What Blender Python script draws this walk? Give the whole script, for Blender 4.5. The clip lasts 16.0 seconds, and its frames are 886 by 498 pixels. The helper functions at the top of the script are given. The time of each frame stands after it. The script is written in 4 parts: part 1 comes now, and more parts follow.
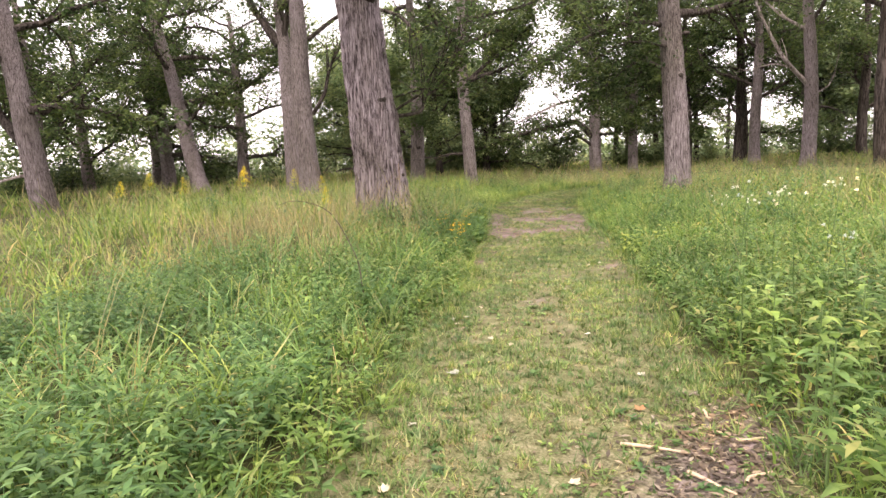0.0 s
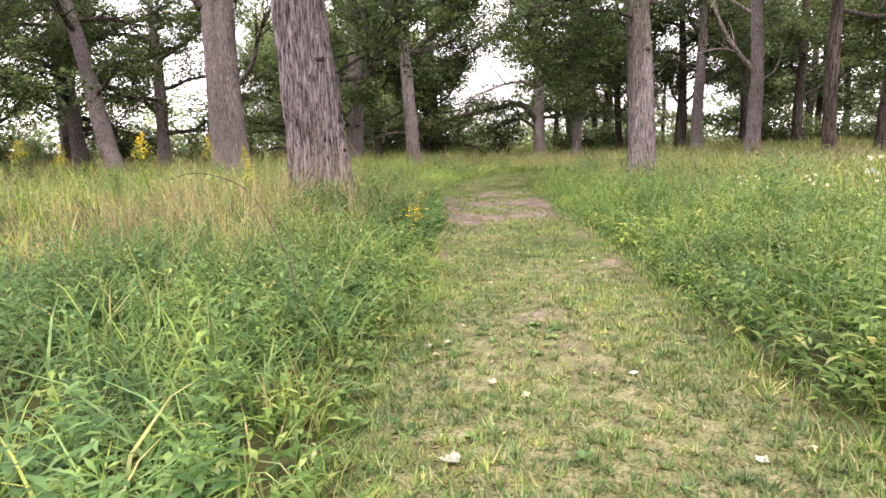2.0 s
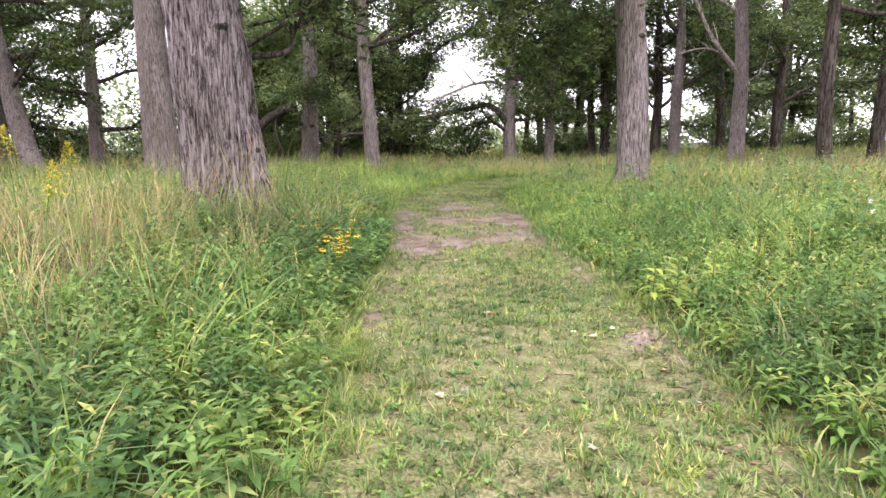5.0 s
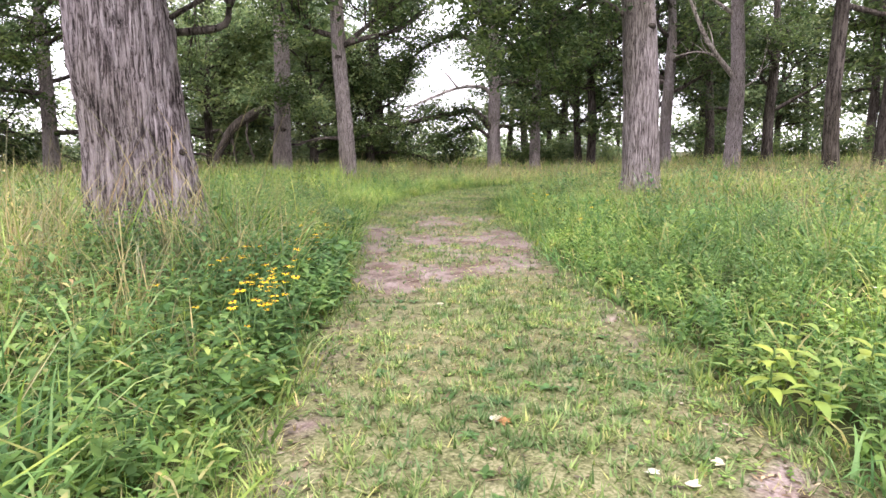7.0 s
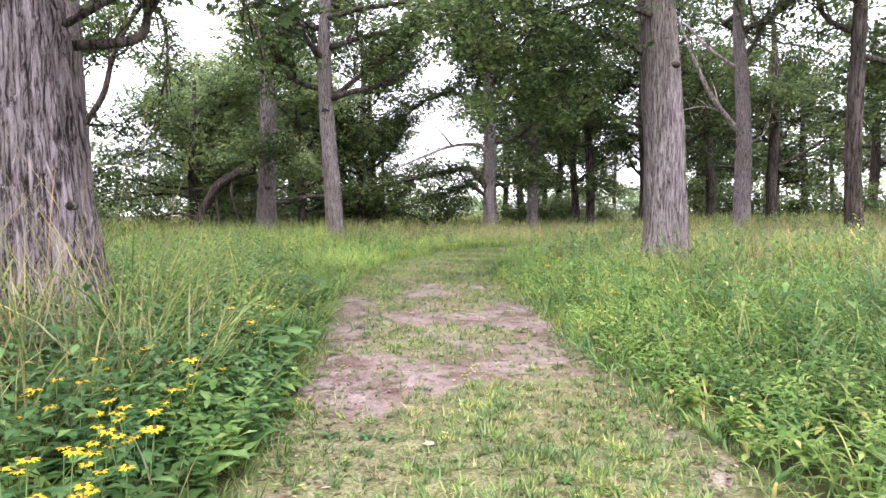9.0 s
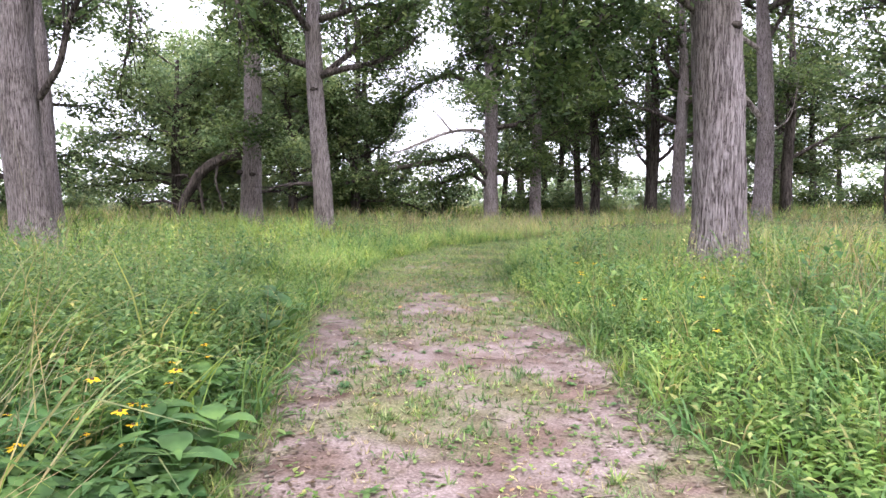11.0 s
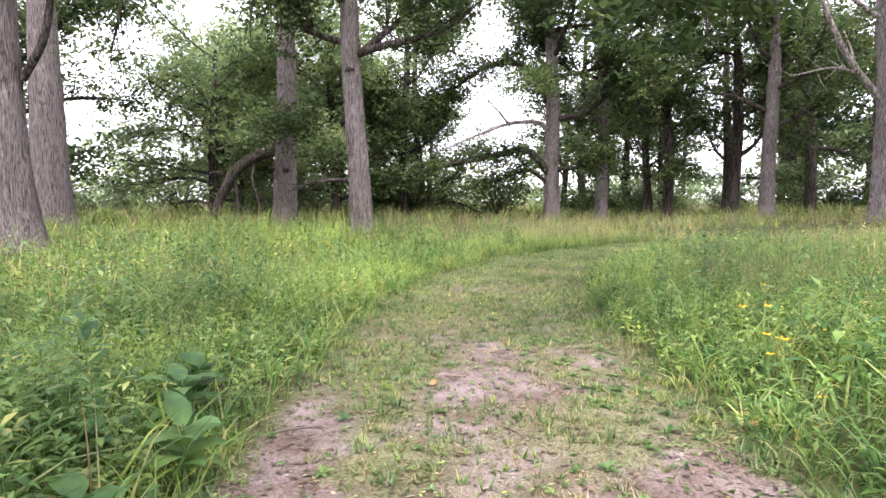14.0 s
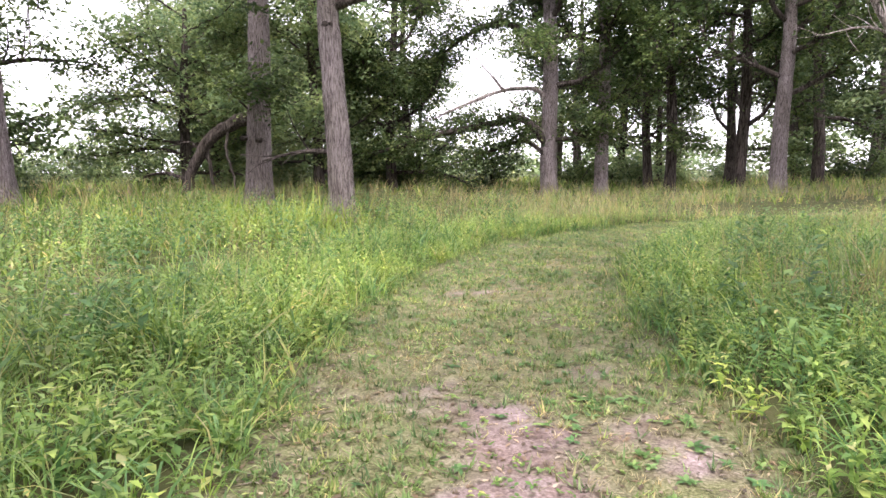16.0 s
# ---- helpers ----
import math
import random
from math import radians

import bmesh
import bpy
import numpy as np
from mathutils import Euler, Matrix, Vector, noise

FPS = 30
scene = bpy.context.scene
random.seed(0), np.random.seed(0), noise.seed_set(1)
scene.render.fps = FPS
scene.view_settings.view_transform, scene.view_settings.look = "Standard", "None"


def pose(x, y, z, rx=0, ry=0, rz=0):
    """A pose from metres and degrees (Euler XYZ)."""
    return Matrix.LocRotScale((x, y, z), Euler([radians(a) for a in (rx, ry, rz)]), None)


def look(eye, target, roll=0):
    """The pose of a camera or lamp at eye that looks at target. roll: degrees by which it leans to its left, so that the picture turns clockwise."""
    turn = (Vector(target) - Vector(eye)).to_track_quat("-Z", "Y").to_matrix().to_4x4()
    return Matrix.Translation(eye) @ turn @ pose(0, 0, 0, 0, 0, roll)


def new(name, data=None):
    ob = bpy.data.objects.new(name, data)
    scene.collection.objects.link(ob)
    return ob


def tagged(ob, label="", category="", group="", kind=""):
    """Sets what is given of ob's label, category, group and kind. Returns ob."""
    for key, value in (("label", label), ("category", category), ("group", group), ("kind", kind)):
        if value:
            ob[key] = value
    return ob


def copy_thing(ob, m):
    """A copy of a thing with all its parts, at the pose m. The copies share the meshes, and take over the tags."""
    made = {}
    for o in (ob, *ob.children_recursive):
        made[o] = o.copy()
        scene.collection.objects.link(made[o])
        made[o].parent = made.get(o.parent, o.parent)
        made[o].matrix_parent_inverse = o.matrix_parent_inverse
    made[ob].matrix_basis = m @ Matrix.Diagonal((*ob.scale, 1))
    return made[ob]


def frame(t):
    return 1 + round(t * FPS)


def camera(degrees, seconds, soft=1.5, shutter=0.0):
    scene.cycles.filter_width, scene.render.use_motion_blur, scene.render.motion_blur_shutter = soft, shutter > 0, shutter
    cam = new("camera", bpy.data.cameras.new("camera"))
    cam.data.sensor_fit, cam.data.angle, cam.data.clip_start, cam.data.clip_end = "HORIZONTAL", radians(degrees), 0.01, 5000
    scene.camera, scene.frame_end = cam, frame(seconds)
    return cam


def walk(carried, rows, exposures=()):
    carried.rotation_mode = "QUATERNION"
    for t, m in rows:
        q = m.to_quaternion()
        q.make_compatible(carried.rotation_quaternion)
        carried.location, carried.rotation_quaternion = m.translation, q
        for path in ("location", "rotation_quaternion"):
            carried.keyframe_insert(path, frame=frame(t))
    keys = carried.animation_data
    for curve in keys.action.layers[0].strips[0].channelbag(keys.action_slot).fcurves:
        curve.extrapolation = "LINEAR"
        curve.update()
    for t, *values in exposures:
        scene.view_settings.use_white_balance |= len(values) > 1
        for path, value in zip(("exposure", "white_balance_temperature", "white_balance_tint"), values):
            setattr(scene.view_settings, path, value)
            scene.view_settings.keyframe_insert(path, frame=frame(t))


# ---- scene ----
cam = camera(69.1, 16.0, soft=1.5)
PATH = [
    (0, (6.143, -3.213, 1.726), (5.035, -1.57, 1.455), -2.6),
    (0.5, (5.782, -2.86, 1.708), (4.711, -1.195, 1.424), -2.4),
    (1, (5.401, -2.485, 1.656), (4.382, -0.79, 1.361), -2.2),
    (1.5, (5.047, -2.047, 1.59), (4.068, -0.332, 1.279), -1.9),
    (2, (4.727, -1.59, 1.538), (3.793, 0.148, 1.211), -1.5),
    (2.5, (4.503, -1.172, 1.54), (3.604, 0.583, 1.206), -1.3),
    (3, (4.279, -0.682, 1.521), (3.398, 1.082, 1.186), -1.1),
    (3.5, (4.036, -0.175, 1.52), (3.177, 1.599, 1.182), -0.9),
    (4, (3.868, 0.369, 1.485), (3.016, 2.149, 1.159), -0.8),
    (6.5, (2.786, 3.009, 1.439), (1.961, 4.805, 1.129), -0.6),
    (7, (2.551, 3.489, 1.403), (1.754, 5.299, 1.108), -0.4),
    (7.5, (2.365, 3.971, 1.363), (1.584, 5.794, 1.103), -0.2),
    (8, (2.163, 4.437, 1.345), (1.378, 6.267, 1.157), -0.4),
    (8.5, (1.942, 4.971, 1.333), (1.152, 6.804, 1.222), -0.6),
    (11, (0.668, 7.556, 1.406), (-0.108, 9.393, 1.259), -0.1),
    (11.5, (0.469, 8.056, 1.398), (-0.325, 9.883, 1.23), 0.1),
    (12, (0.254, 8.61, 1.424), (-0.565, 10.427, 1.258), 0.0),
    (12.5, (0.055, 9.188, 1.43), (-0.807, 10.987, 1.279), -0.1),
    (13, (-0.218, 9.751, 1.418), (-1.099, 11.54, 1.263), -0.1),
    (13.5, (-0.501, 10.316, 1.406), (-1.415, 12.089, 1.263), -0.2),
    (14, (-0.814, 10.845, 1.396), (-1.741, 12.61, 1.247), -0.2),
    (14.5, (-1.066, 11.337, 1.434), (-1.99, 13.104, 1.277), -0.2),
    (15, (-1.339, 11.858, 1.467), (-2.271, 13.618, 1.282), -0.3),
    (15.5, (-1.62, 12.319, 1.495), (-2.53, 14.087, 1.273), -0.2),
    (16, (-1.925, 12.863, 1.497), (-2.82, 14.636, 1.258), -0.2),
]
# the clip's camera opens up slowly on the way
EXPOSURES = [(0, 1.8, 7200, 18), (2.5, 1.88, 6850, 17), (6.5, 1.98, 6450, 14), (8, 2.1, 6300, 15.5), (11, 2.08, 6030, 15.5), (13.5, 2.18, 6250, 14.5), (16, 2.22, 6420, 17)]
walk(cam, [(t, look(eye, target, roll)) for t, eye, target, roll in PATH], EXPOSURES)

# ---- light: a bright overcast sky ----
world = bpy.data.worlds.new("overcast_sky")
scene.world = world
world.use_nodes = True
wt = world.node_tree
sky = wt.nodes.new("ShaderNodeTexSky")
sky.sky_type, sky.sun_disc = "NISHITA", False
sky.sun_elevation, sky.sun_rotation = radians(50), radians(200)
dim = wt.nodes.new("ShaderNodeMix")
dim.data_type, dim.blend_type = "RGBA", "MULTIPLY"
dim.inputs["Factor"].default_value = 1.0
dim.inputs["B"].default_value = (0.10, 0.10, 0.10, 1)
veil = wt.nodes.new("ShaderNodeMix")
veil.data_type = "RGBA"
veil.inputs["Factor"].default_value = 0.86
veil.inputs["B"].default_value = (0.93, 0.90, 0.96, 1)
wt.links.new(sky.outputs["Color"], dim.inputs["A"])
wt.links.new(dim.outputs["Result"], veil.inputs["A"])
wt.links.new(veil.outputs["Result"], wt.nodes["Background"].inputs["Color"])
wt.nodes["Background"].inputs["Strength"].default_value = 1.0
sun_data = bpy.data.lights.new("sun", "SUN")
sun_data.energy, sun_data.angle, sun_data.color = 1.5, radians(25), (1.0, 0.96, 0.9)
sun = new("sun", sun_data)
sun.matrix_world = look((8, -12, 30), (0, 4, 0))


# ---- materials ----
def shader(name):
    mat = bpy.data.materials.new(name)
    mat.use_nodes = True
    nt = mat.node_tree
    return mat, nt, nt.nodes["Principled BSDF"]


def ramp(nt, source, stops):
    node = nt.nodes.new("ShaderNodeValToRGB")
    els = node.color_ramp.elements
    while len(els) < len(stops):
        els.new(0.5)
    for el, (at, col) in zip(els, stops):
        el.position, el.color = at, (*col, 1)
    nt.links.new(source, node.inputs["Fac"])
    return node.outputs["Color"]


def noise_tex(nt, scale, detail=4.0, stretch=(1, 1, 1), rough=0.55):
    place = nt.nodes.new("ShaderNodeNewGeometry").outputs["Position"]
    mp = nt.nodes.new("ShaderNodeMapping")
    mp.inputs["Scale"].default_value = stretch
    nt.links.new(place, mp.inputs["Vector"])
    n = nt.nodes.new("ShaderNodeTexNoise")
    n.inputs["Scale"].default_value, n.inputs["Detail"].default_value, n.inputs["Roughness"].default_value = scale, detail, rough
    nt.links.new(mp.outputs["Vector"], n.inputs["Vector"])
    return n.outputs["Fac"]


def mix(nt, fac, a, b, blend="MIX"):
    m = nt.nodes.new("ShaderNodeMix")
    m.data_type, m.blend_type = "RGBA", blend
    for sock, v in (("Factor", fac), ("A", a), ("B", b)):
        if isinstance(v, (int, float)):
            m.inputs[sock].default_value = v
        elif isinstance(v, tuple):
            m.inputs[sock].default_value = (*v, 1)
        else:
            nt.links.new(v, m.inputs[sock])
    return m.outputs["Result"]


def math_node(nt, op, a, b=0.0):
    m = nt.nodes.new("ShaderNodeMath")
    m.operation, m.use_clamp = op, op in ("ADD", "SUBTRACT", "MULTIPLY")
    for n, v in ((0, a), (1, b)):
        if isinstance(v, (int, float)):
            m.inputs[n].default_value = v
        else:
            nt.links.new(v, m.inputs[n])
    return m.outputs[0]


def add_bump(nt, bsdf, height, strength, distance):
    b = nt.nodes.new("ShaderNodeBump")
    b.inputs["Strength"].default_value, b.inputs["Distance"].default_value = strength, distance
    nt.links.new(height, b.inputs["Height"])
    nt.links.new(b.outputs["Normal"], bsdf.inputs["Normal"])


def leaf_material(name, stops, glow=0.35, rough=0.55, patch=0.6, plants=0.0):
    """Thin leaves and blades: colour differs from leaf to leaf and in patches; light passes through them."""
    mat, nt, bsdf = shader(name)
    island = nt.nodes.new("ShaderNodeNewGeometry").outputs["Random Per Island"]
    col = ramp(nt, island, stops)
    big = noise_tex(nt, patch, 2.0)
    shade = ramp(nt, big, [(0.34, (0.66, 0.7, 0.66)), (0.66, (1.25, 1.2, 1.05))])
    col = mix(nt, 1.0, col, shade, "MULTIPLY")
    small = noise_tex(nt, patch * 4.5, 2.0)
    col = mix(nt, 1.0, col, ramp(nt, small, [(0.36, (0.8, 0.9, 1.0)), (0.64, (1.16, 1.08, 0.92))]), "MULTIPLY")
    if plants:
        each = noise_tex(nt, plants, 3.0, (1, 1, 0.35), 0.6)
        col = mix(nt, 1.0, col, ramp(nt, each, [(0.33, (0.5, 0.56, 0.5)), (0.5, (0.95, 0.96, 0.95)), (0.68, (1.5, 1.4, 1.3))]), "MULTIPLY")
    nt.links.new(col, bsdf.inputs["Base Color"])
    bsdf.inputs["Roughness"].default_value = rough
    bsdf.inputs["Specular IOR Level"].default_value = 0.3
    thin = nt.nodes.new("ShaderNodeBsdfTranslucent")
    nt.links.new(col, thin.inputs["Color"])
    both = nt.nodes.new("ShaderNodeMixShader")
    both.inputs[0].default_value = glow
    nt.links.new(bsdf.outputs[0], both.inputs[1])
    nt.links.new(thin.outputs[0], both.inputs[2])
    nt.links.new(both.outputs[0], nt.nodes["Material Output"].inputs["Surface"])
    return mat


def bark_material(name, dark, mid, light, scale=9.0, stretch=0.13, deep=0.0):
    mat, nt, bsdf = shader(name)
    ridge = noise_tex(nt, scale, 5.0, (1, 1, stretch), 0.62)
    fine = noise_tex(nt, scale * 4, 4.0, (1, 1, 0.3), 0.65)
    stain = noise_tex(nt, 0.9, 3.0, (1, 1, 0.5))
    both = math_node(nt, "ADD", math_node(nt, "MULTIPLY", ridge, 0.75), math_node(nt, "MULTIPLY", fine, 0.25))
    col = ramp(nt, both, [(0.39 + deep, dark), (0.455 + deep, mid), (0.60 + deep * 0.6, light)])
    col = mix(nt, 1.0, col, ramp(nt, stain, [(0.3, (0.7, 0.68, 0.62)), (0.7, (1.15, 1.12, 1.15))]), "MULTIPLY")
    seam = noise_tex(nt, scale * 0.62, 3.0, (1, 1, stretch * 0.8), 0.6)
    off = nt.nodes.new("ShaderNodeMath")
    off.operation = "SUBTRACT"
    off.inputs[1].default_value = 0.5
    nt.links.new(seam, off.inputs[0])
    seam = math_node(nt, "ABSOLUTE", off.outputs[0])
    cracks = ramp(nt, seam, [(0.004, (0.3, 0.27, 0.26)), (0.028, (0.86, 0.85, 0.85)), (0.05, (1, 1, 1))])
    col = mix(nt, 1.0, col, cracks, "MULTIPLY")
    relief = math_node(nt, "MULTIPLY", both, cracks)
    nt.links.new(col, bsdf.inputs["Base Color"])
    bsdf.inputs["Roughness"].default_value = 0.92
    bsdf.inputs["Specular IOR Level"].default_value = 0.15
    add_bump(nt, bsdf, relief, 1.0, 0.1)
    return mat


BARK = bark_material("oak_bark", (0.09, 0.075, 0.071), (0.2, 0.171, 0.168), (0.36, 0.32, 0.316), 40.0, 0.085)
BARK_BIG = bark_material("old_oak_bark", (0.05, 0.04, 0.042), (0.22, 0.184, 0.192), (0.41, 0.362, 0.384), 26.0, 0.085, 0.012)
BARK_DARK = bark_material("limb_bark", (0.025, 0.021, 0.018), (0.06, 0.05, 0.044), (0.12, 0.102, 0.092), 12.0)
DEADWOOD = bark_material("dead_wood", (0.12, 0.105, 0.1), (0.27, 0.235, 0.22), (0.42, 0.38, 0.36), 12.0)
OAK_LEAF = leaf_material("oak_leaves", [(0.0, (0.035, 0.058, 0.024)), (0.5, (0.08, 0.118, 0.044)), (0.9, (0.125, 0.172, 0.066)), (1.0, (0.165, 0.195, 0.088))], 0.54, patch=0.3)
# leaves of the woods behind: distance haze mixed into a paler, greyer green
HAZED_WOODS_LEAF = leaf_material("hazed_woods_leaves", [(0.0, (0.05, 0.075, 0.035)), (0.45, (0.095, 0.135, 0.062)), (0.85, (0.155, 0.2, 0.095)), (1.0, (0.21, 0.24, 0.12))], 0.45, patch=0.12)
SHRUB_LEAF = leaf_material("shrub_leaves", [(0.0, (0.11, 0.16, 0.075)), (0.5, (0.21, 0.28, 0.13)), (1.0, (0.31, 0.37, 0.2))], 0.55, patch=0.2)
# foliage of the tree line, its base colour lightened to carry aerial haze
HAZED_FAR_LEAF = leaf_material("hazed_far_foliage", [(0.0, (0.13, 0.19, 0.09)), (0.6, (0.21, 0.28, 0.14)), (1.0, (0.30, 0.35, 0.2))], 0.3, patch=0.05)
GRASS = leaf_material("meadow_grass_blades", [(0.0, (0.105, 0.18, 0.035)), (0.4, (0.185, 0.28, 0.065)), (0.72, (0.285, 0.37, 0.11)), (0.88, (0.4, 0.39, 0.17)), (1.0, (0.5, 0.41, 0.24))], 0.5, plants=5.0)
LUSH = leaf_material("lush_grass_blades", [(0.0, (0.07, 0.15, 0.05)), (0.5, (0.135, 0.25, 0.088)), (0.85, (0.22, 0.34, 0.14)), (1.0, (0.36, 0.37, 0.2))], 0.5, plants=5.0)
STRAW = leaf_material("dry_grass_blades", [(0.0, (0.19, 0.2, 0.085)), (0.4, (0.31, 0.285, 0.15)), (0.8, (0.42, 0.36, 0.23)), (1.0, (0.3, 0.2, 0.13))], 0.45, plants=5.0)
MOWN = leaf_material("mown_grass_blades", [(0.0, (0.08, 0.14, 0.045)), (0.45, (0.155, 0.235, 0.08)), (0.78, (0.24, 0.31, 0.125)), (1.0, (0.38, 0.34, 0.2))], 0.42, patch=1.0, plants=7.0)
CLIPPINGS = leaf_material("dry_clippings", [(0.0, (0.14, 0.115, 0.06)), (0.5, (0.26, 0.22, 0.125)), (1.0, (0.4, 0.345, 0.215))], 0.25, patch=1.0)
SPRING = leaf_material("spring_green_blades", [(0.0, (0.15, 0.25, 0.05)), (0.5, (0.26, 0.37, 0.1)), (0.9, (0.38, 0.46, 0.17)), (1.0, (0.48, 0.44, 0.24))], 0.5, plants=5.0)
WEED = leaf_material("weed_leaves", [(0.0, (0.075, 0.145, 0.035)), (0.5, (0.15, 0.25, 0.07)), (0.9, (0.25, 0.35, 0.13)), (1.0, (0.4, 0.36, 0.16))], 0.45, plants=5.0)
DARK_WEED = leaf_material("sunflower_leaves", [(0.0, (0.06, 0.13, 0.042)), (0.6, (0.105, 0.2, 0.07)), (1.0, (0.18, 0.28, 0.11))], 0.45, plants=5.0)
BRIGHT = leaf_material("bright_forb_leaves", [(0.0, (0.1, 0.19, 0.048)), (0.5, (0.185, 0.3, 0.085)), (0.9, (0.29, 0.4, 0.14)), (1.0, (0.45, 0.42, 0.2))], 0.5, plants=5.0)
LIME = leaf_material("lime_leaves", [(0.0, (0.19, 0.27, 0.05)), (1.0, (0.32, 0.38, 0.1))], 0.45)
YELLOW = leaf_material("yellow_petals", [(0.0, (0.75, 0.45, 0.012)), (1.0, (0.85, 0.6, 0.03))], 0.3)
GOLD = leaf_material("goldenrod_bloom", [(0.0, (0.45, 0.38, 0.03)), (1.0, (0.62, 0.5, 0.06))], 0.3)
WHITE = leaf_material("white_petals", [(0.0, (0.7, 0.7, 0.64)), (1.0, (0.85, 0.85, 0.82))], 0.3)
PALE_LEAF = leaf_material("bleached_dead_leaf", [(0.0, (0.36, 0.31, 0.24)), (1.0, (0.52, 0.48, 0.41))], 0.15)
RUST_LEAF = leaf_material("rusty_dead_leaf", [(0.0, (0.24, 0.12, 0.06)), (1.0, (0.38, 0.21, 0.1))], 0.15)
LITTER = leaf_material("leaf_litter", [(0.0, (0.035, 0.025, 0.018)), (0.55, (0.1, 0.07, 0.05)), (0.85, (0.2, 0.145, 0.105)), (1.0, (0.36, 0.29, 0.23))], 0.1)


def plain(name, col, rough=0.7, vary=0.3, scale=30.0):
    mat, nt, bsdf = shader(name)
    n = noise_tex(nt, scale, 3.0)
    lo, hi = tuple(c * (1 - vary) for c in col), tuple(min(1, c * (1 + vary)) for c in col)
    nt.links.new(ramp(nt, n, [(0.3, lo), (0.7, hi)]), bsdf.inputs["Base Color"])
    bsdf.inputs["Roughness"].default_value = rough
    return mat


DISC = plain("flower_disc", (0.06, 0.035, 0.015), 0.9)
STEM = plain("green_stem", (0.09, 0.15, 0.04))
DARK_STEM = plain("dark_dry_stem", (0.07, 0.05, 0.035), 0.85)
TWIG = plain("twig_wood", (0.13, 0.1, 0.08), 0.9)
WOODCHIP = plain("weathered_wood", (0.42, 0.31, 0.21), 0.9)


# ---- the lie of the land ----
LINE = np.array([(14, -20), (10.5, -12), (8.2, -7.5), (6.2, -3.5), (4.55, 0), (3.75, 1.6), (2.95, 3.3), (1.95, 5.5), (1.1, 7.4), (0.1, 9.5),
                 (-1.25, 11.9), (-2.15, 13.8), (-3.35, 16.2), (-4.45, 18.7), (-5.1, 21.5), (-5.45, 24.5), (-5.0, 27.5), (-3.4, 30.3), (-0.5, 32.6), (5, 35)], float)
HALF = np.interp(LINE[:, 1], [0, 8, 14, 20, 30], [1.2, 1.3, 1.4, 1.45, 1.3])
LINE += np.outer(1 - np.clip((LINE[:, 1] - 18) / 4, 0, 1), (0.1, 0.045))


def beside(x, y):
    """Distance from the mown path's edge (inside: below zero), and the side (+1 to the left of the walk)."""
    p = np.stack([x, y], -1)
    best, side = np.full(len(p), 1e9), np.ones(len(p))
    for a, b, ha, hb in zip(LINE[:-1], LINE[1:], HALF[:-1], HALF[1:]):
        ab = b - a
        u = np.clip(((p - a) @ ab) / (ab @ ab), 0, 1)
        off = p - a - u[:, None] * ab
        d = np.hypot(off[:, 0], off[:, 1]) - (ha + (hb - ha) * u)
        s = np.where(ab[0] * off[:, 1] - ab[1] * off[:, 0] > 0, 1.0, -1.0)
        near = d < best
        best[near], side[near] = d[near], s[near]
    return best, side


def step(a, b, v):
    u = np.clip((np.asarray(v, float) - a) / (b - a), 0, 1)
    return u * u * (3 - 2 * u)


def wave(x, y, f, seed=0.0):
    """Smooth, uneven waves between about -1 and 1."""
    return (np.sin(f * x + 1.7 * seed + 1.3 * np.sin(0.63 * f * y + seed)) + np.sin(f * 0.83 * y + 2.9 * seed + 1.1 * np.sin(0.71 * f * x - seed))
            + 0.6 * np.sin(2.1 * f * (x + 0.6 * y) + seed * 4.1)) / 2.6


def ragged(x, y, d):
    """The path's edge as the overhanging grass leaves it."""
    return d + (0.11 * wave(x, y, 1.9, 7) + 0.06 * wave(x, y, 5.3, 4)) * (1 - 0.5 * step(13, 18, y))


def land(x, y):
    rise = 0.42 * step(16, 42, y) * step(-9, 2, x) + 0.35 * step(-9, -22, x) * step(4, 16, y)
    d, side = beside(np.ravel(x), np.ravel(y))
    d, side = d.reshape(np.shape(x)), side.reshape(np.shape(x))
    rise = rise + 0.27 * (1 - (side > 0) * step(10.0, 13.5, y)) * step(0.2, 3.4, d) * (1 - step(7, 14, d)) * step(2, 7, y) * (1 - step(19.5, 25, y))
    return rise + 0.05 * wave(x, y, 0.45, 2) * step(0, 3, d) + 0.012 * wave(x, y, 2.3, 5) + 0.03 * step(-0.1, 0.5, d)


def bare(x, y):
    """How bare the soil of the path is worn, 0 to 1."""
    d, side = beside(x, y)
    lumps, fine = 0.5 + 0.5 * wave(x, y, 2.2, 1), 0.5 + 0.5 * wave(x, y, 6.5, 9)
    along = y + 1.3 * wave(x, y, 1.4, 12) + 0.5 * wave(x, y, 4.1, 2)
    dirt = step(9.1, 11.4, along) * (1 - step(13.6, 16.9, along)) * step(0.02, -0.4, d)
    mid = np.exp(-((d + 0.62) / 0.22) ** 2) * (side > 0) * step(10.5, 12, y)
    strip = 0.5 * step(-0.5, -0.95, d) * (1 - step(8, 10, y)) + 0.68 * step(-0.05, -0.6, d) * step(14.0, 16, y) * (1 - 0.6 * step(19, 24, y))
    edge = 0.75 * np.exp(-((d + 0.18) / 0.2) ** 2) * step(2.0, 5.5, y) * (1 - step(14, 18, y)) * (0.3 + fine)
    chips = np.exp(-(((x - 5.45) / 0.35) ** 2 + ((y - 0.55) / 0.8) ** 2)) * (0.35 + 0.9 * fine)
    return np.clip(dirt * (0.35 + 0.95 * lumps) * (1 - 0.6 * mid) * (0.55 + 0.6 * fine) + strip * lumps * fine * 1.4 + edge * (0.25 + 0.9 * lumps) + chips, 0, 1)


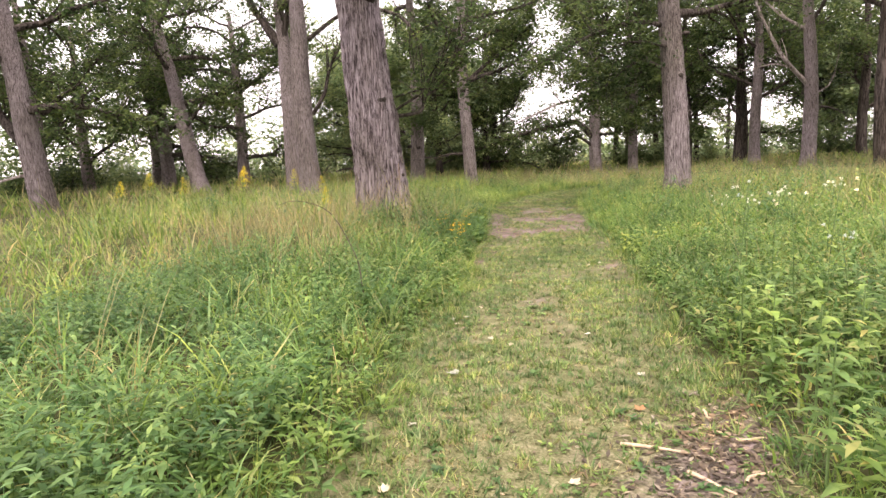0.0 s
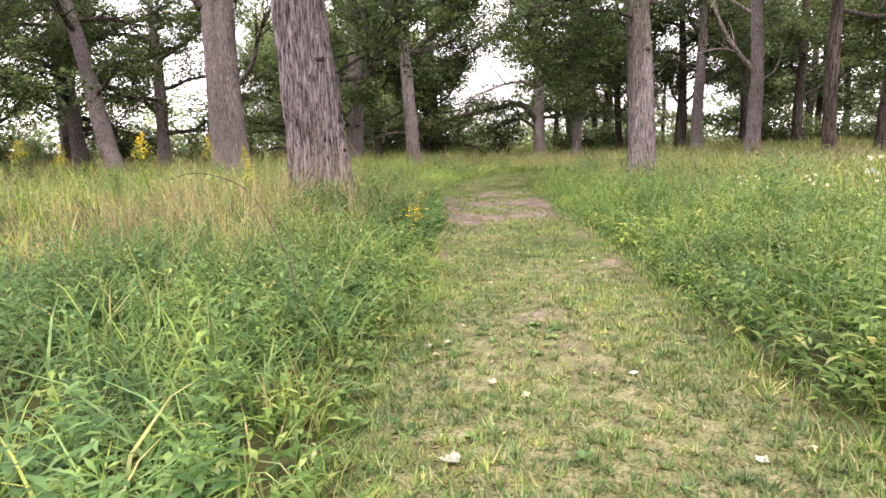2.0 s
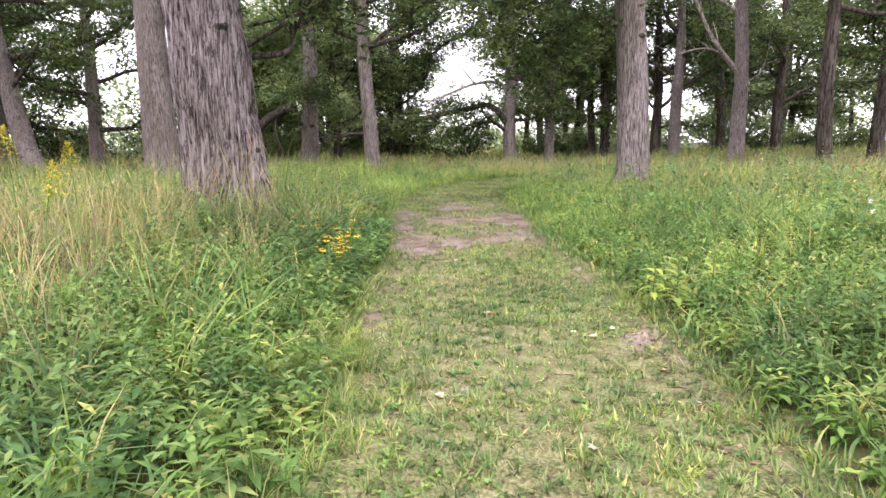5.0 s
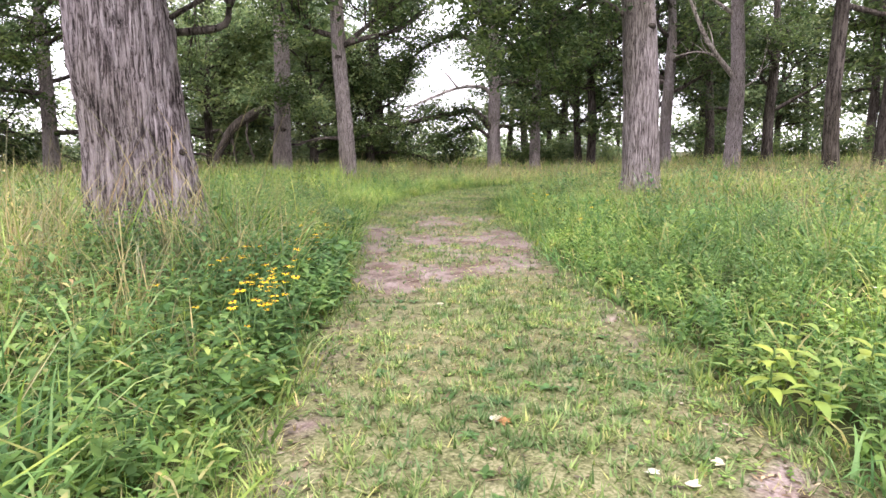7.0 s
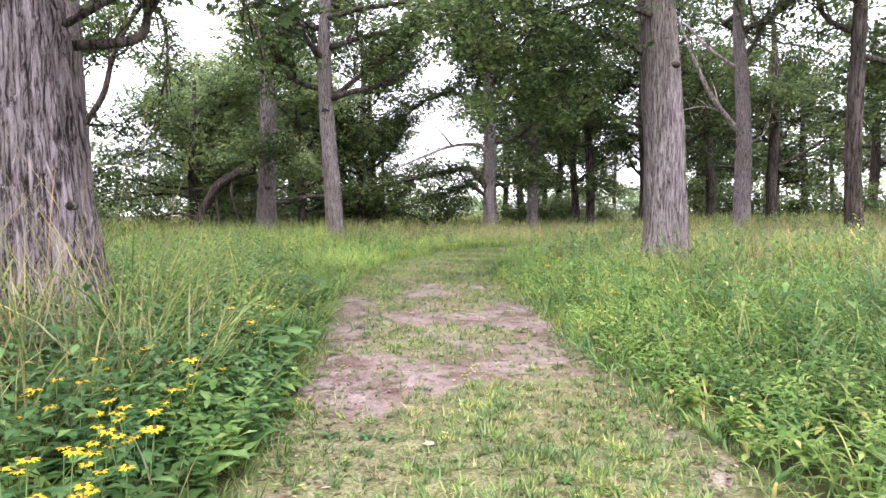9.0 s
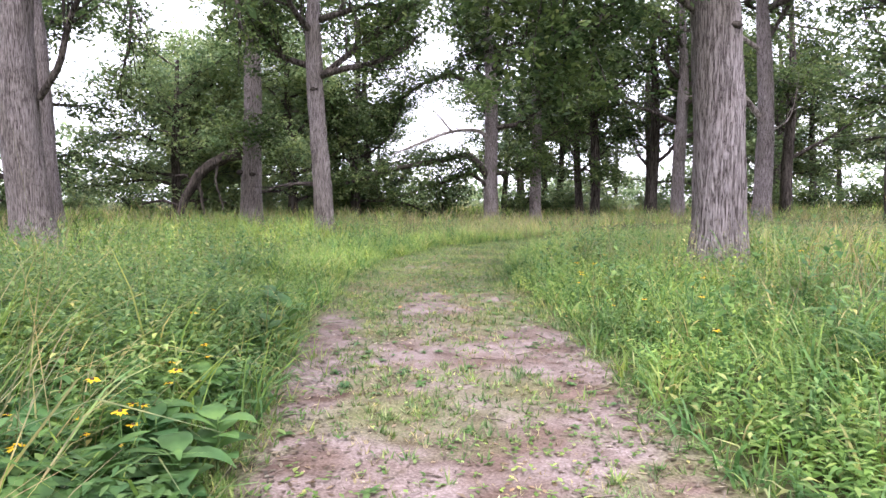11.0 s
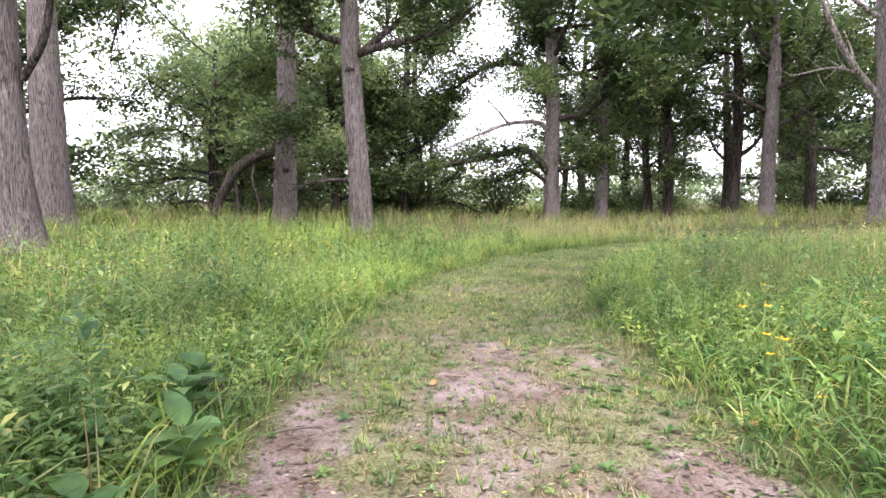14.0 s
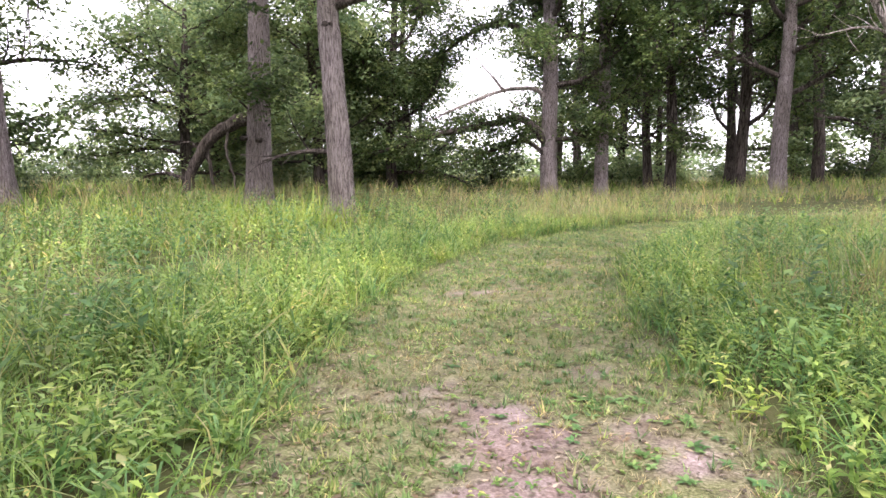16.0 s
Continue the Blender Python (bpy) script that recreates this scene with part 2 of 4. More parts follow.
# ---- mesh helpers ----
def mesh_of(name, verts, tris, mat, smooth=False):
    verts, tris = np.asarray(verts, np.float32).reshape(-1, 3), np.asarray(tris, np.int32).reshape(-1, 3)
    me = bpy.data.meshes.new(name)
    me.vertices.add(len(verts))
    me.vertices.foreach_set("co", verts.ravel())
    me.loops.add(tris.size)
    me.loops.foreach_set("vertex_index", tris.ravel())
    me.polygons.add(len(tris))
    me.polygons.foreach_set("loop_start", np.arange(0, tris.size, 3, dtype=np.int32))
    me.polygons.foreach_set("loop_total", np.full(len(tris), 3, np.int32))
    me.update(calc_edges=True)
    if smooth:
        me.polygons.foreach_set("use_smooth", np.ones(len(tris), bool))
    me.materials.append(mat)
    return me


def part(name, data, parent, label=""):
    ob = new(name, data)
    ob.parent = parent
    return tagged(ob, label)


class Heap:
    """Gathers vertices and triangles of one mesh."""

    def __init__(self):
        self.v, self.t, self.n = [], [], 0

    def add(self, verts, tris):
        verts = np.asarray(verts, float).reshape(-1, 3)
        self.v.append(verts)
        self.t.append(np.asarray(tris, int).reshape(-1, 3) + self.n)
        self.n += len(verts)

    def mesh(self, name, mat, smooth=False):
        return mesh_of(name, np.concatenate(self.v), np.concatenate(self.t), mat, smooth)


def ribbons(base, az, el, length, width, droop, seg=3, leaf=False, twist=0.0):
    """Blades of grass or long leaves: strips that leave their base at the elevation el and bend over by droop."""
    n = len(base)
    az, el, length, width, droop = (np.broadcast_to(np.asarray(q, float), (n,)) for q in (az, el, length, width, droop))
    s = np.linspace(0, 1, seg + 1)
    flat = np.stack([np.cos(az), np.sin(az)], -1)
    across = np.stack([-np.sin(az + twist), np.cos(az + twist), 0 * az], -1)
    here, rows = base.astype(float).copy(), []
    for k in range(seg + 1):
        if k:
            a = el - droop * (s[k] + s[k - 1]) / 2
            here = here + (length / seg)[:, None] * np.concatenate([np.cos(a)[:, None] * flat, np.sin(a)[:, None]], 1)
        if k == seg:
            rows.append(here[:, None])
        else:
            w = (0.12 + 0.88 * np.sin(np.pi * min(1, s[k] ** 0.75 + 0.02))) if leaf else (1 - s[k]) ** 0.6
            half = 0.5 * (width * w)[:, None] * across
            rows.append(np.stack([here - half, here + half], 1))
    verts = np.concatenate(rows, 1)
    m = verts.shape[1]
    tri = []
    for k in range(seg - 1):
        a = 2 * k
        tri += [(a, a + 1, a + 3), (a, a + 3, a + 2)]
    tri.append((2 * seg - 2, 2 * seg - 1, 2 * seg))
    tris = np.array(tri)[None] + (np.arange(n) * m)[:, None, None]
    return verts.reshape(-1, 3), tris.reshape(-1, 3)


def tube(points, radii, sides=8, rough=0.0, seed=0.0, cap=True):
    """A round limb along points, its skin uneven by rough."""
    pts, radii = np.asarray(points, float), np.asarray(radii, float)
    way = np.gradient(pts, axis=0)
    way /= np.linalg.norm(way, axis=1)[:, None] + 1e-9
    ref = np.array([0.0, 0, 1]) if abs(way[0][2]) < 0.8 else np.array([1.0, 0, 0])
    u = np.cross(way, ref)
    u /= np.linalg.norm(u, axis=1)[:, None] + 1e-9
    v = np.cross(way, u)
    ang = np.linspace(0, 2 * np.pi, sides, endpoint=False)
    k = np.arange(len(pts))[:, None]
    r = radii[:, None] * (1 + rough * (np.sin(3 * ang + seed + 0.35 * k) * 0.5 + np.sin(5 * ang - 2 * seed + 0.22 * k) * 0.4 + np.sin(2 * ang + 0.6 * k + seed) * 0.5))
    verts = pts[:, None] + r[..., None] * (np.cos(ang)[None, :, None] * u[:, None] + np.sin(ang)[None, :, None] * v[:, None])
    tri = []
    for a in range(len(pts) - 1):
        for b in range(sides):
            c = (b + 1) % sides
            p, q, w, z = a * sides + b, a * sides + c, (a + 1) * sides + c, (a + 1) * sides + b
            tri += [(p, q, w), (p, w, z)]
    verts = verts.reshape(-1, 3)
    if cap:
        top = len(verts)
        verts = np.concatenate([verts, pts[-1:] + way[-1:] * radii[-1]])
        e = (len(pts) - 1) * sides
        tri += [(e + b, e + (b + 1) % sides, top) for b in range(sides)]
    return verts, np.array(tri)


def smooth_line(ctrl, n):
    """A smooth line of n points through the control points."""
    c = np.asarray(ctrl, float)
    k = len(c)
    ext = np.concatenate([2 * c[:1] - c[1:2], c, 2 * c[-1:] - c[-2:-1]])
    out = []
    for u in np.linspace(0, k - 1 - 1e-6, n):
        i, f = int(u), u - int(u)
        p0, p1, p2, p3 = ext[i], ext[i + 1], ext[i + 2], ext[i + 3]
        out.append(0.5 * (2 * p1 + (p2 - p0) * f + (2 * p0 - 5 * p1 + 4 * p2 - p3) * f * f + (3 * p1 - p0 - 3 * p2 + p3) * f**3))
    return np.array(out)


# ---- trees ----
def sprays(rng, centres, each, spread, size, keep=0.8):
    """Leaves in bunches about the ends of twigs, each a small folded blade."""
    centres = np.asarray(centres)
    centres = centres[rng.random(len(centres)) < keep]
    bunch = 7
    tips = np.repeat(centres, max(1, each // bunch), 0)
    tips = tips + rng.normal(0, 1, tips.shape) * np.array([spread, spread, spread * 0.5])
    n = len(tips) * bunch
    at = np.repeat(tips, bunch, 0) + rng.normal(0, 1, (n, 3)) * np.array([0.7, 0.7, 0.35]) * size
    az, el = rng.uniform(0, 2 * np.pi, n), rng.uniform(-0.9, 0.6, n)
    ln, roll = size * rng.uniform(0.7, 1.3, n), rng.uniform(-0.7, 0.7, n)
    way = np.stack([np.cos(el) * np.cos(az), np.cos(el) * np.sin(az), np.sin(el)], -1)
    side = np.stack([-np.sin(az) * np.cos(roll), np.cos(az) * np.cos(roll), np.sin(roll)], -1)
    mid, half = at + 0.55 * ln[:, None] * way, (0.3 * ln)[:, None] * side
    if size < 0.1:
        low = at + 0.28 * ln[:, None] * way + 0.05 * ln[:, None] * np.array([0, 0, 1.0])
        high = at + 0.74 * ln[:, None] * way - 0.04 * ln[:, None] * np.array([0, 0, 1.0])
        verts = np.stack([at, low - half * 0.75, high - half * 0.95, at + ln[:, None] * way, high + half * 0.95, low + half * 0.75], 1)
        tris = np.array([(0, 1, 5), (1, 2, 5), (2, 4, 5), (2, 3, 4)])[None] + (6 * np.arange(n))[:, None, None]
        return verts.reshape(-1, 3), tris.reshape(-1, 3)
    verts = np.stack([at, mid - half, at + ln[:, None] * way, mid + half], 1)
    tris = np.array([(0, 1, 2), (0, 2, 3)])[None] + (4 * np.arange(n))[:, None, None]
    return verts.reshape(-1, 3), tris.reshape(-1, 3)


def branch(rng, start, az, el, length, lift, wander, n=7):
    """A limb's line: it wanders, and turns up (or sags) by lift along its length."""
    pts, here, a, e = [np.array(start, float)], np.array(start, float), az, el
    for k in range(n):
        a += rng.normal(0, wander)
        e += lift / n + rng.normal(0, wander * 0.6)
        here = here + length / n * np.array([math.cos(e) * math.cos(a), math.cos(e) * math.sin(a), math.sin(e)])
        pts.append(here)
    return np.array(pts), a, e


def grow_limb(rng, line, r0, r1, sides, leafy, twig_len, clumps):
    """One limb with its side branches; returns its mesh heap and adds twig ends to clumps."""
    heap = Heap()
    n = len(line)
    heap.add(*tube(line, np.linspace(r0, r1, n), sides, 0.1, rng.uniform(0, 6)))
    for k in range(max(1, n // 4), n):
        for _ in range(2 if leafy else 1):
            if not leafy and rng.random() < 0.35:
                continue
            way = line[k] - line[k - 1]
            az = math.atan2(way[1], way[0]) + rng.choice([-1, 1]) * rng.uniform(0.4, 1.3)
            el = math.asin(np.clip(way[2] / (np.linalg.norm(way) + 1e-9), -1, 1)) + rng.normal(0.1, 0.4)
            reach = twig_len * rng.uniform(0.6, 1.2) * (1.1 - 0.5 * k / n)
            sub, *_ = branch(rng, line[k], az, el, reach, rng.normal(-0.1, 0.4), 0.22, 3)
            rr = np.interp(k, [0, n - 1], [r0, r1]) * 0.45
            heap.add(*tube(sub, np.linspace(min(rr, 0.07), 0.012, len(sub)), 3, cap=False))
            if leafy:
                clumps.extend(sub[1:])
    if leafy:
        clumps.extend(line[n // 2:])
    return heap


def trunk_mesh(rng, r, height, lean, big=False, bend=0.12):
    n = int(height / (0.14 if big else 0.4)) + 2
    z = np.linspace(-0.15, height, n)
    taper = np.interp(z, [0, height * 0.55, height], [1.0, 0.74, 0.3])
    radii = r * taper * (1 + 0.30 * np.exp(-np.clip(z, 0, None) / 0.35))
    ph = rng.uniform(0, 6, 2)
    x = lean[0] * z + bend * np.sin(z * 0.45 + ph[0]) - bend * math.sin(ph[0])
    y = lean[1] * z + bend * np.sin(z * 0.38 + ph[1]) - bend * math.sin(ph[1])
    line = np.stack([x, y, z], -1)
    sides = 72 if big else 20
    verts, tris = tube(line, radii, sides, 0.03, rng.uniform(0, 6))
    ring = verts[:-1].reshape(n, sides, 3)
    ang = np.arange(sides) * 2 * np.pi / sides
    k = z[:, None]
    if big:
        rid = np.sin(11 * ang + 1.1 * np.sin(1.3 * k) + 0.6 * np.sin(3.1 * k + 4 * ang)) * 0.5 + np.sin(19 * ang + 1.5 * np.sin(1.9 * k + 2) + 0.8 * np.sin(5 * k)) * 0.45
        rid = np.sign(rid) * np.abs(rid) ** 0.6 * 0.034 + 0.05 * np.sin(3 * ang + 0.4 * k) + 0.012 * rng.normal(0, 1, (n, sides))
    else:
        rid = 0.03 * r * np.sin(9 * ang + 0.7 * np.sin(2 * k) + 2 * ang * 0) + 0.01 * rng.normal(0, 1, (n, sides))
    out = ring - line[:, None]
    ring += out / (np.linalg.norm(out, axis=2, keepdims=True) + 1e-9) * rid[..., None]
    verts[:-1] = ring.reshape(-1, 3)
    return verts, tris, line


def oak(x, y, r, height=15.0, lean=(0, 0), limbs=(), seed=0, n_limbs=9, low=5.0, reach=5.5, leaves=28, size=0.195, spread=0.42, lift=0.3, keep=0.74,
        big=False, label="tall old oak with grey ridged bark and leafy crown", leaf=None, bark=None, knots=(), limb_bark=None, facing=None):
    """A tree: trunk, limbs with branches, crown. limbs: given limbs as (control points in metres from the trunk's foot, root radius, leafy)."""
    rng = np.random.default_rng(seed + 100)
    z0 = float(land(np.array([x]), np.array([y]))[0])
    tree = new("oak_tree")
    tree.location = (x, y, z0)
    tagged(tree, label, "tree", "oaks of the grove")
    verts, tris, line = trunk_mesh(rng, r, height, lean, big)
    part("trunk", mesh_of("trunk", verts, tris, bark or (BARK_BIG if big else BARK), True), tree)
    clumps = []
    for ctrl, r0, leafy in limbs:
        pts = smooth_line(ctrl, 4 * len(ctrl))
        heap = grow_limb(rng, pts, r0, r0 * 0.25, 8, bool(leafy), 1.7, clumps)
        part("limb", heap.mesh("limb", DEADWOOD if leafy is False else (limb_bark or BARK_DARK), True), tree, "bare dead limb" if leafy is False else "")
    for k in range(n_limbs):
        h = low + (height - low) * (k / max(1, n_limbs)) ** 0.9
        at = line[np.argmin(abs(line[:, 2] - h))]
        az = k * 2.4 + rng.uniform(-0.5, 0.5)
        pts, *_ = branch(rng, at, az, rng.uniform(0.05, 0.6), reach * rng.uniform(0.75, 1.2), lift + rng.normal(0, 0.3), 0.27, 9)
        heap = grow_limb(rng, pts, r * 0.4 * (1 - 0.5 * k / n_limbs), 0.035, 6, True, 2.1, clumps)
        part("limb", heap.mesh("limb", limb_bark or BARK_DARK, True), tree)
    if clumps:
        heap = Heap()
        heap.add(*sprays(rng, clumps, leaves, spread, size, keep))
        part("crown", heap.mesh("crown", leaf or OAK_LEAF), tree, "dense dark green oak leaves")
    for kx, ky, kz, kr in knots:
        bm = bmesh.new()
        bmesh.ops.create_icosphere(bm, subdivisions=2, radius=kr)
        for v in bm.verts:
            v.co.x *= 1.25
            v.co.z *= 0.75
            v.co += v.co.normalized() * kr * 0.25 * noise.noise(v.co * 14)
        me = bpy.data.meshes.new("knot")
        bm.to_mesh(me)
        bm.free()
        me.materials.append(BARK_DARK)
        part("knot", me, tree, "dark bark knot").location = (kx, ky, kz)
    return tree


def seen(right, ahead, up):
    """Metres to the right of and beyond a trunk, as one looks along the walk."""
    return (0.906 * right - 0.423 * ahead, 0.423 * right + 0.906 * ahead, up)


def lean_to(right, ahead=0.0):
    return seen(right, ahead, 0)[:2]


# ---- ground: one sheet to the horizon ----
def ground_sheet():
    def axis(lo, hi, fine):
        near = np.arange(lo, hi + 1e-6, fine)
        out = np.cumsum(0.5 * 1.16 ** np.arange(48))
        return np.concatenate([lo - out[::-1], near, hi + out])

    xs, ys = axis(-12, 13, 0.28), axis(-9, 35, 0.28)
    gx, gy = np.meshgrid(xs, ys)
    x, y = gx.ravel(), gy.ravel()
    verts = np.stack([x, y, land(x, y)], -1)
    w = len(xs)
    i, j = np.meshgrid(np.arange(w - 1), np.arange(len(ys) - 1))
    a = (j * w + i).ravel()
    tris = np.concatenate([np.stack([a, a + 1, a + w + 1], -1), np.stack([a, a + w + 1, a + w], -1)])
    mat, nt, bsdf = shader("meadow_soil")
    d, _ = beside(x, y)
    me = mesh_of("ground", verts, tris, mat, True)
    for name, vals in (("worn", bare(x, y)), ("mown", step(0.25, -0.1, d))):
        me.attributes.new(name, "FLOAT", "POINT").data.foreach_set("value", vals.astype(np.float32))
    grain, coarse, mott = noise_tex(nt, 55, 5.0), noise_tex(nt, 6.0, 4.0), noise_tex(nt, 1.6, 3.0)
    blotch = noise_tex(nt, 2.6, 8.0, (1, 1, 1), 0.72)

    def attr(name):
        n = nt.nodes.new("ShaderNodeAttribute")
        n.attribute_name = name
        return n.outputs["Fac"]

    soil = ramp(nt, grain, [(0.25, (0.11, 0.084, 0.076)), (0.5, (0.195, 0.157, 0.149)), (0.75, (0.3, 0.253, 0.246))])
    soil = mix(nt, 1.0, soil, ramp(nt, blotch, [(0.34, (0.45, 0.38, 0.33)), (0.47, (0.88, 0.85, 0.83)), (0.64, (1.16, 1.13, 1.13))]), "MULTIPLY")
    soil = mix(nt, 1.0, soil, ramp(nt, mott, [(0.36, (0.62, 0.54, 0.47)), (0.56, (1.05, 1.04, 1.04))]), "MULTIPLY")
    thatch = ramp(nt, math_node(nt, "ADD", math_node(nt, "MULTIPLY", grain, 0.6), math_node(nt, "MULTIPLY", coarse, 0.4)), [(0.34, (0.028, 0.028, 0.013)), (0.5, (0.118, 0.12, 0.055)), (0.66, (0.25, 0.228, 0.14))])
    # soil beneath unmown grass, darkened in colour for the contact shade there
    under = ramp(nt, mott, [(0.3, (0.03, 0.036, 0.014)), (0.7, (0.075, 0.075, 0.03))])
    worn = math_node(nt, "ADD", attr("worn"), math_node(nt, "MULTIPLY", math_node(nt, "SUBTRACT", blotch, 0.5), 1.6))
    worn = ramp(nt, math_node(nt, "MULTIPLY", worn, attr("worn")), [(0.08, (0, 0, 0)), (0.42, (1, 1, 1))])
    sep = nt.nodes.new("ShaderNodeSeparateColor")
    nt.links.new(worn, sep.inputs[0])
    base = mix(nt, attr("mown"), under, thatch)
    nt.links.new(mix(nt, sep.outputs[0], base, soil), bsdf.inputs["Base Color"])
    bsdf.inputs["Roughness"].default_value = 0.95
    bsdf.inputs["Specular IOR Level"].default_value = 0.1
    add_bump(nt, bsdf, math_node(nt, "ADD", math_node(nt, "MULTIPLY", blotch, 0.7), math_node(nt, "MULTIPLY", grain, 0.3)), 0.7, 0.035)
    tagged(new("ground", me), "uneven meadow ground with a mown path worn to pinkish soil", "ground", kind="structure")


ground_sheet()

# ---- the oaks ----
oak(-4.0, 9.4, 0.63, 11.0, lean_to(-0.085), seed=1, big=True, low=5.2, n_limbs=8, reach=5.0, leaves=28, size=0.12, spread=0.34, limbs=[
    ([seen(0.35, 0, 2.62), seen(0.95, 0.1, 2.72), seen(1.08, 0.1, 3.05), seen(1.45, 0.2, 3.3), seen(1.8, 0.3, 3.9), seen(2.1, 0.3, 4.6)], 0.05, True),
    ([seen(0.35, -0.1, 2.75), seen(1.2, -0.1, 3.25), seen(1.75, -0.1, 3.85), seen(2.4, 0, 4.5)], 0.034, None),
    ([seen(0.35, 0.1, 3.1), seen(1.2, 0.2, 3.3), seen(2.1, 0.3, 3.42)], 0.024, None)],
    knots=[(*seen(0.16, -0.60, 2.98), 0.11), (*seen(0.5, -0.34, 1.2), 0.07)],
    label="massive old oak with deeply furrowed pale grey bark, leaning slightly")
oak(0.72, 18.85, 0.42, 14.0, lean_to(-0.02), seed=2, low=5.6, n_limbs=9, reach=5.0, leaves=56, size=0.115, spread=0.36, limbs=[
    ([seen(-0.2, -0.2, 4.7), seen(-1.4, -0.5, 4.9), seen(-2.5, -0.8, 4.5), seen(-3.4, -1.0, 3.8)], 0.06, True),
    ([seen(-0.2, 0, 3.9), seen(-1.1, -0.2, 4.35), seen(-1.9, -0.3, 3.95), seen(-2.6, -0.4, 3.3)], 0.06, True),
    ([seen(-0.2, 0.1, 5.4), seen(-1.6, -0.6, 5.5), seen(-3.0, -1.2, 5.0), seen(-4.2, -1.6, 4.4)], 0.09, True)],
    knots=[(*seen(0.02, -0.36, 3.8), 0.085), (*seen(0.33, -0.12, 2.65), 0.08), (*seen(0.2, -0.26, 5.1), 0.1)],
    label="straight oak trunk with fine furrowed bark and small dark knots")
oak(-12.7, 27.9, 0.37, 13.0, lean_to(0.0), seed=3, low=6.0, n_limbs=12, reach=5.5, limbs=[
    ([seen(-0.1, 0, 6.2), seen(-1.4, 0, 6.6), seen(-2.1, 0, 7.2), seen(-2.6, 0, 8.3)], 0.13, True),
    ([seen(0.1, 0, 6.0), seen(1.1, 0, 6.8), seen(2.3, 0, 7.6), seen(3.6, 0, 8.7)], 0.13, True),
    ([seen(-0.1, 0.3, 2.0), seen(-1.3, 0.4, 2.0), seen(-2.4, 0.5, 1.75)], 0.09, None)],
    knots=[(*seen(-0.3, -0.2, 5.4), 0.16)], label="slim upright oak forking into dark leafy limbs")
oak(-18.6, 31.0, 0.47, 14.0, lean_to(-0.015), seed=4, low=10.0, n_limbs=4, reach=5.0, limbs=[
    ([seen(0.1, 0, 7.8), seen(0.8, 0, 8.8), seen(1.2, 0, 10), seen(1.5, 0, 12)], 0.2, True),
    ([seen(-0.2, -0.3, 3.4), seen(-0.6, -1.0, 4.0), seen(0.3, -1.5, 4.1), seen(1.0, -1.6, 3.8)], 0.04, True)],
    knots=[(*seen(0.18, -0.44, 2.3), 0.13), (*seen(-0.42, -0.25, 2.4), 0.14)], label="pale grey oak with two dark knots low on its trunk")
oak(-13.2, 48.8, 0.5, 17.0, lean_to(-0.03), seed=5, leaves=49, size=0.2, spread=0.55, keep=0.92, low=6.4, n_limbs=18, reach=7.0, limbs=[
    ([seen(-0.2, 0, 5.3), seen(-0.9, -0.2, 6.0), seen(-2.8, -0.3, 5.9), seen(-5.2, -0.5, 5.0), seen(-6.6, -0.5, 4.4)], 0.17, False),
    ([seen(-2.6, -0.3, 5.8), seen(-3.6, -0.3, 7.0), seen(-4.8, -0.3, 8.3)], 0.07, False),
    ([seen(-0.3, -0.2, 3.6), seen(-2.0, -0.3, 5.0), seen(-3.6, -0.3, 7.2)], 0.06, False),
    ([seen(-0.2, 0, 3.0), seen(-1.6, -0.5, 4.3), seen(-3.5, -1.0, 4.0), seen(-6.5, -1.6, 3.4), seen(-9.5, -2, 2.5), seen(-12, -2, 2.2)], 0.26, True),
    ([seen(-0.2, 0, 2.3), seen(-1.5, -0.5, 3.1), seen(-3.2, -1.0, 2.6), seen(-6.0, -2.0, 1.7)], 0.15, True),
    ([seen(0.2, 0, 3.2), seen(1.8, -0.4, 3.4), seen(3.0, -0.8, 4.2)], 0.16, True),
    ([seen(-0.2, 0, 8.3), seen(-2.4, 0, 9.6), seen(-4.2, 0, 9.3), seen(-6.4, 0, 7.8)], 0.24, True)],
    label="spreading oak with sweeping dark limbs and bare dead branches")
oak(2.7, 42.0, 0.43, 15.0, lean_to(-0.02), seed=6, low=10.0, n_limbs=8, reach=6.0, limbs=[
    ([seen(-0.1, 0, 4.8), seen(-1.6, -0.3, 6.4), seen(-2.7, -0.5, 8.3), seen(-3.6, -0.5, 10.5)], 0.16, False),
    ([seen(-0.1, 0, 7.9), seen(-1.9, -0.4, 8.9), seen(-3.4, -0.6, 10.3)], 0.13, False),
    ([seen(-1.0, -0.2, 5.8), seen(-2.2, -0.3, 6.1), seen(-3.8, -0.4, 5.8)], 0.07, False),
    ([seen(0.2, 0, 4.2), seen(1.0, -0.3, 4.8), seen(1.4, -0.3, 6.2)], 0.05, False),
    ([seen(0.1, 0, 8.6), seen(1.2, 0, 10.4), seen(2.4, 0, 12)], 0.12, True)],
    label="grey oak with bare dead limbs angling from its trunk")
oak(-16.9, 19.7, 0.55, 13.0, lean_to(-0.03), seed=7, low=9.5, n_limbs=3, reach=4.0, leaves=28, size=0.13, spread=0.26, keep=0.5, limbs=[
    ([seen(0.3, 0, 4.0), seen(1.0, -0.2, 4.9), seen(1.5, -0.4, 6.2), seen(2.5, -0.6, 7.5), seen(3.1, -0.7, 6.9), seen(3.2, -0.8, 5.6), seen(2.9, -0.8, 4.4)], 0.1, True),
    ([seen(0.3, 0, 7.5), seen(2.5, -0.2, 8.6), seen(4.8, -0.4, 8.2), seen(5.8, -0.5, 6.8), seen(6.0, -0.5, 5.8)], 0.12, True)],
    label="broad grey oak with one curved side limb")
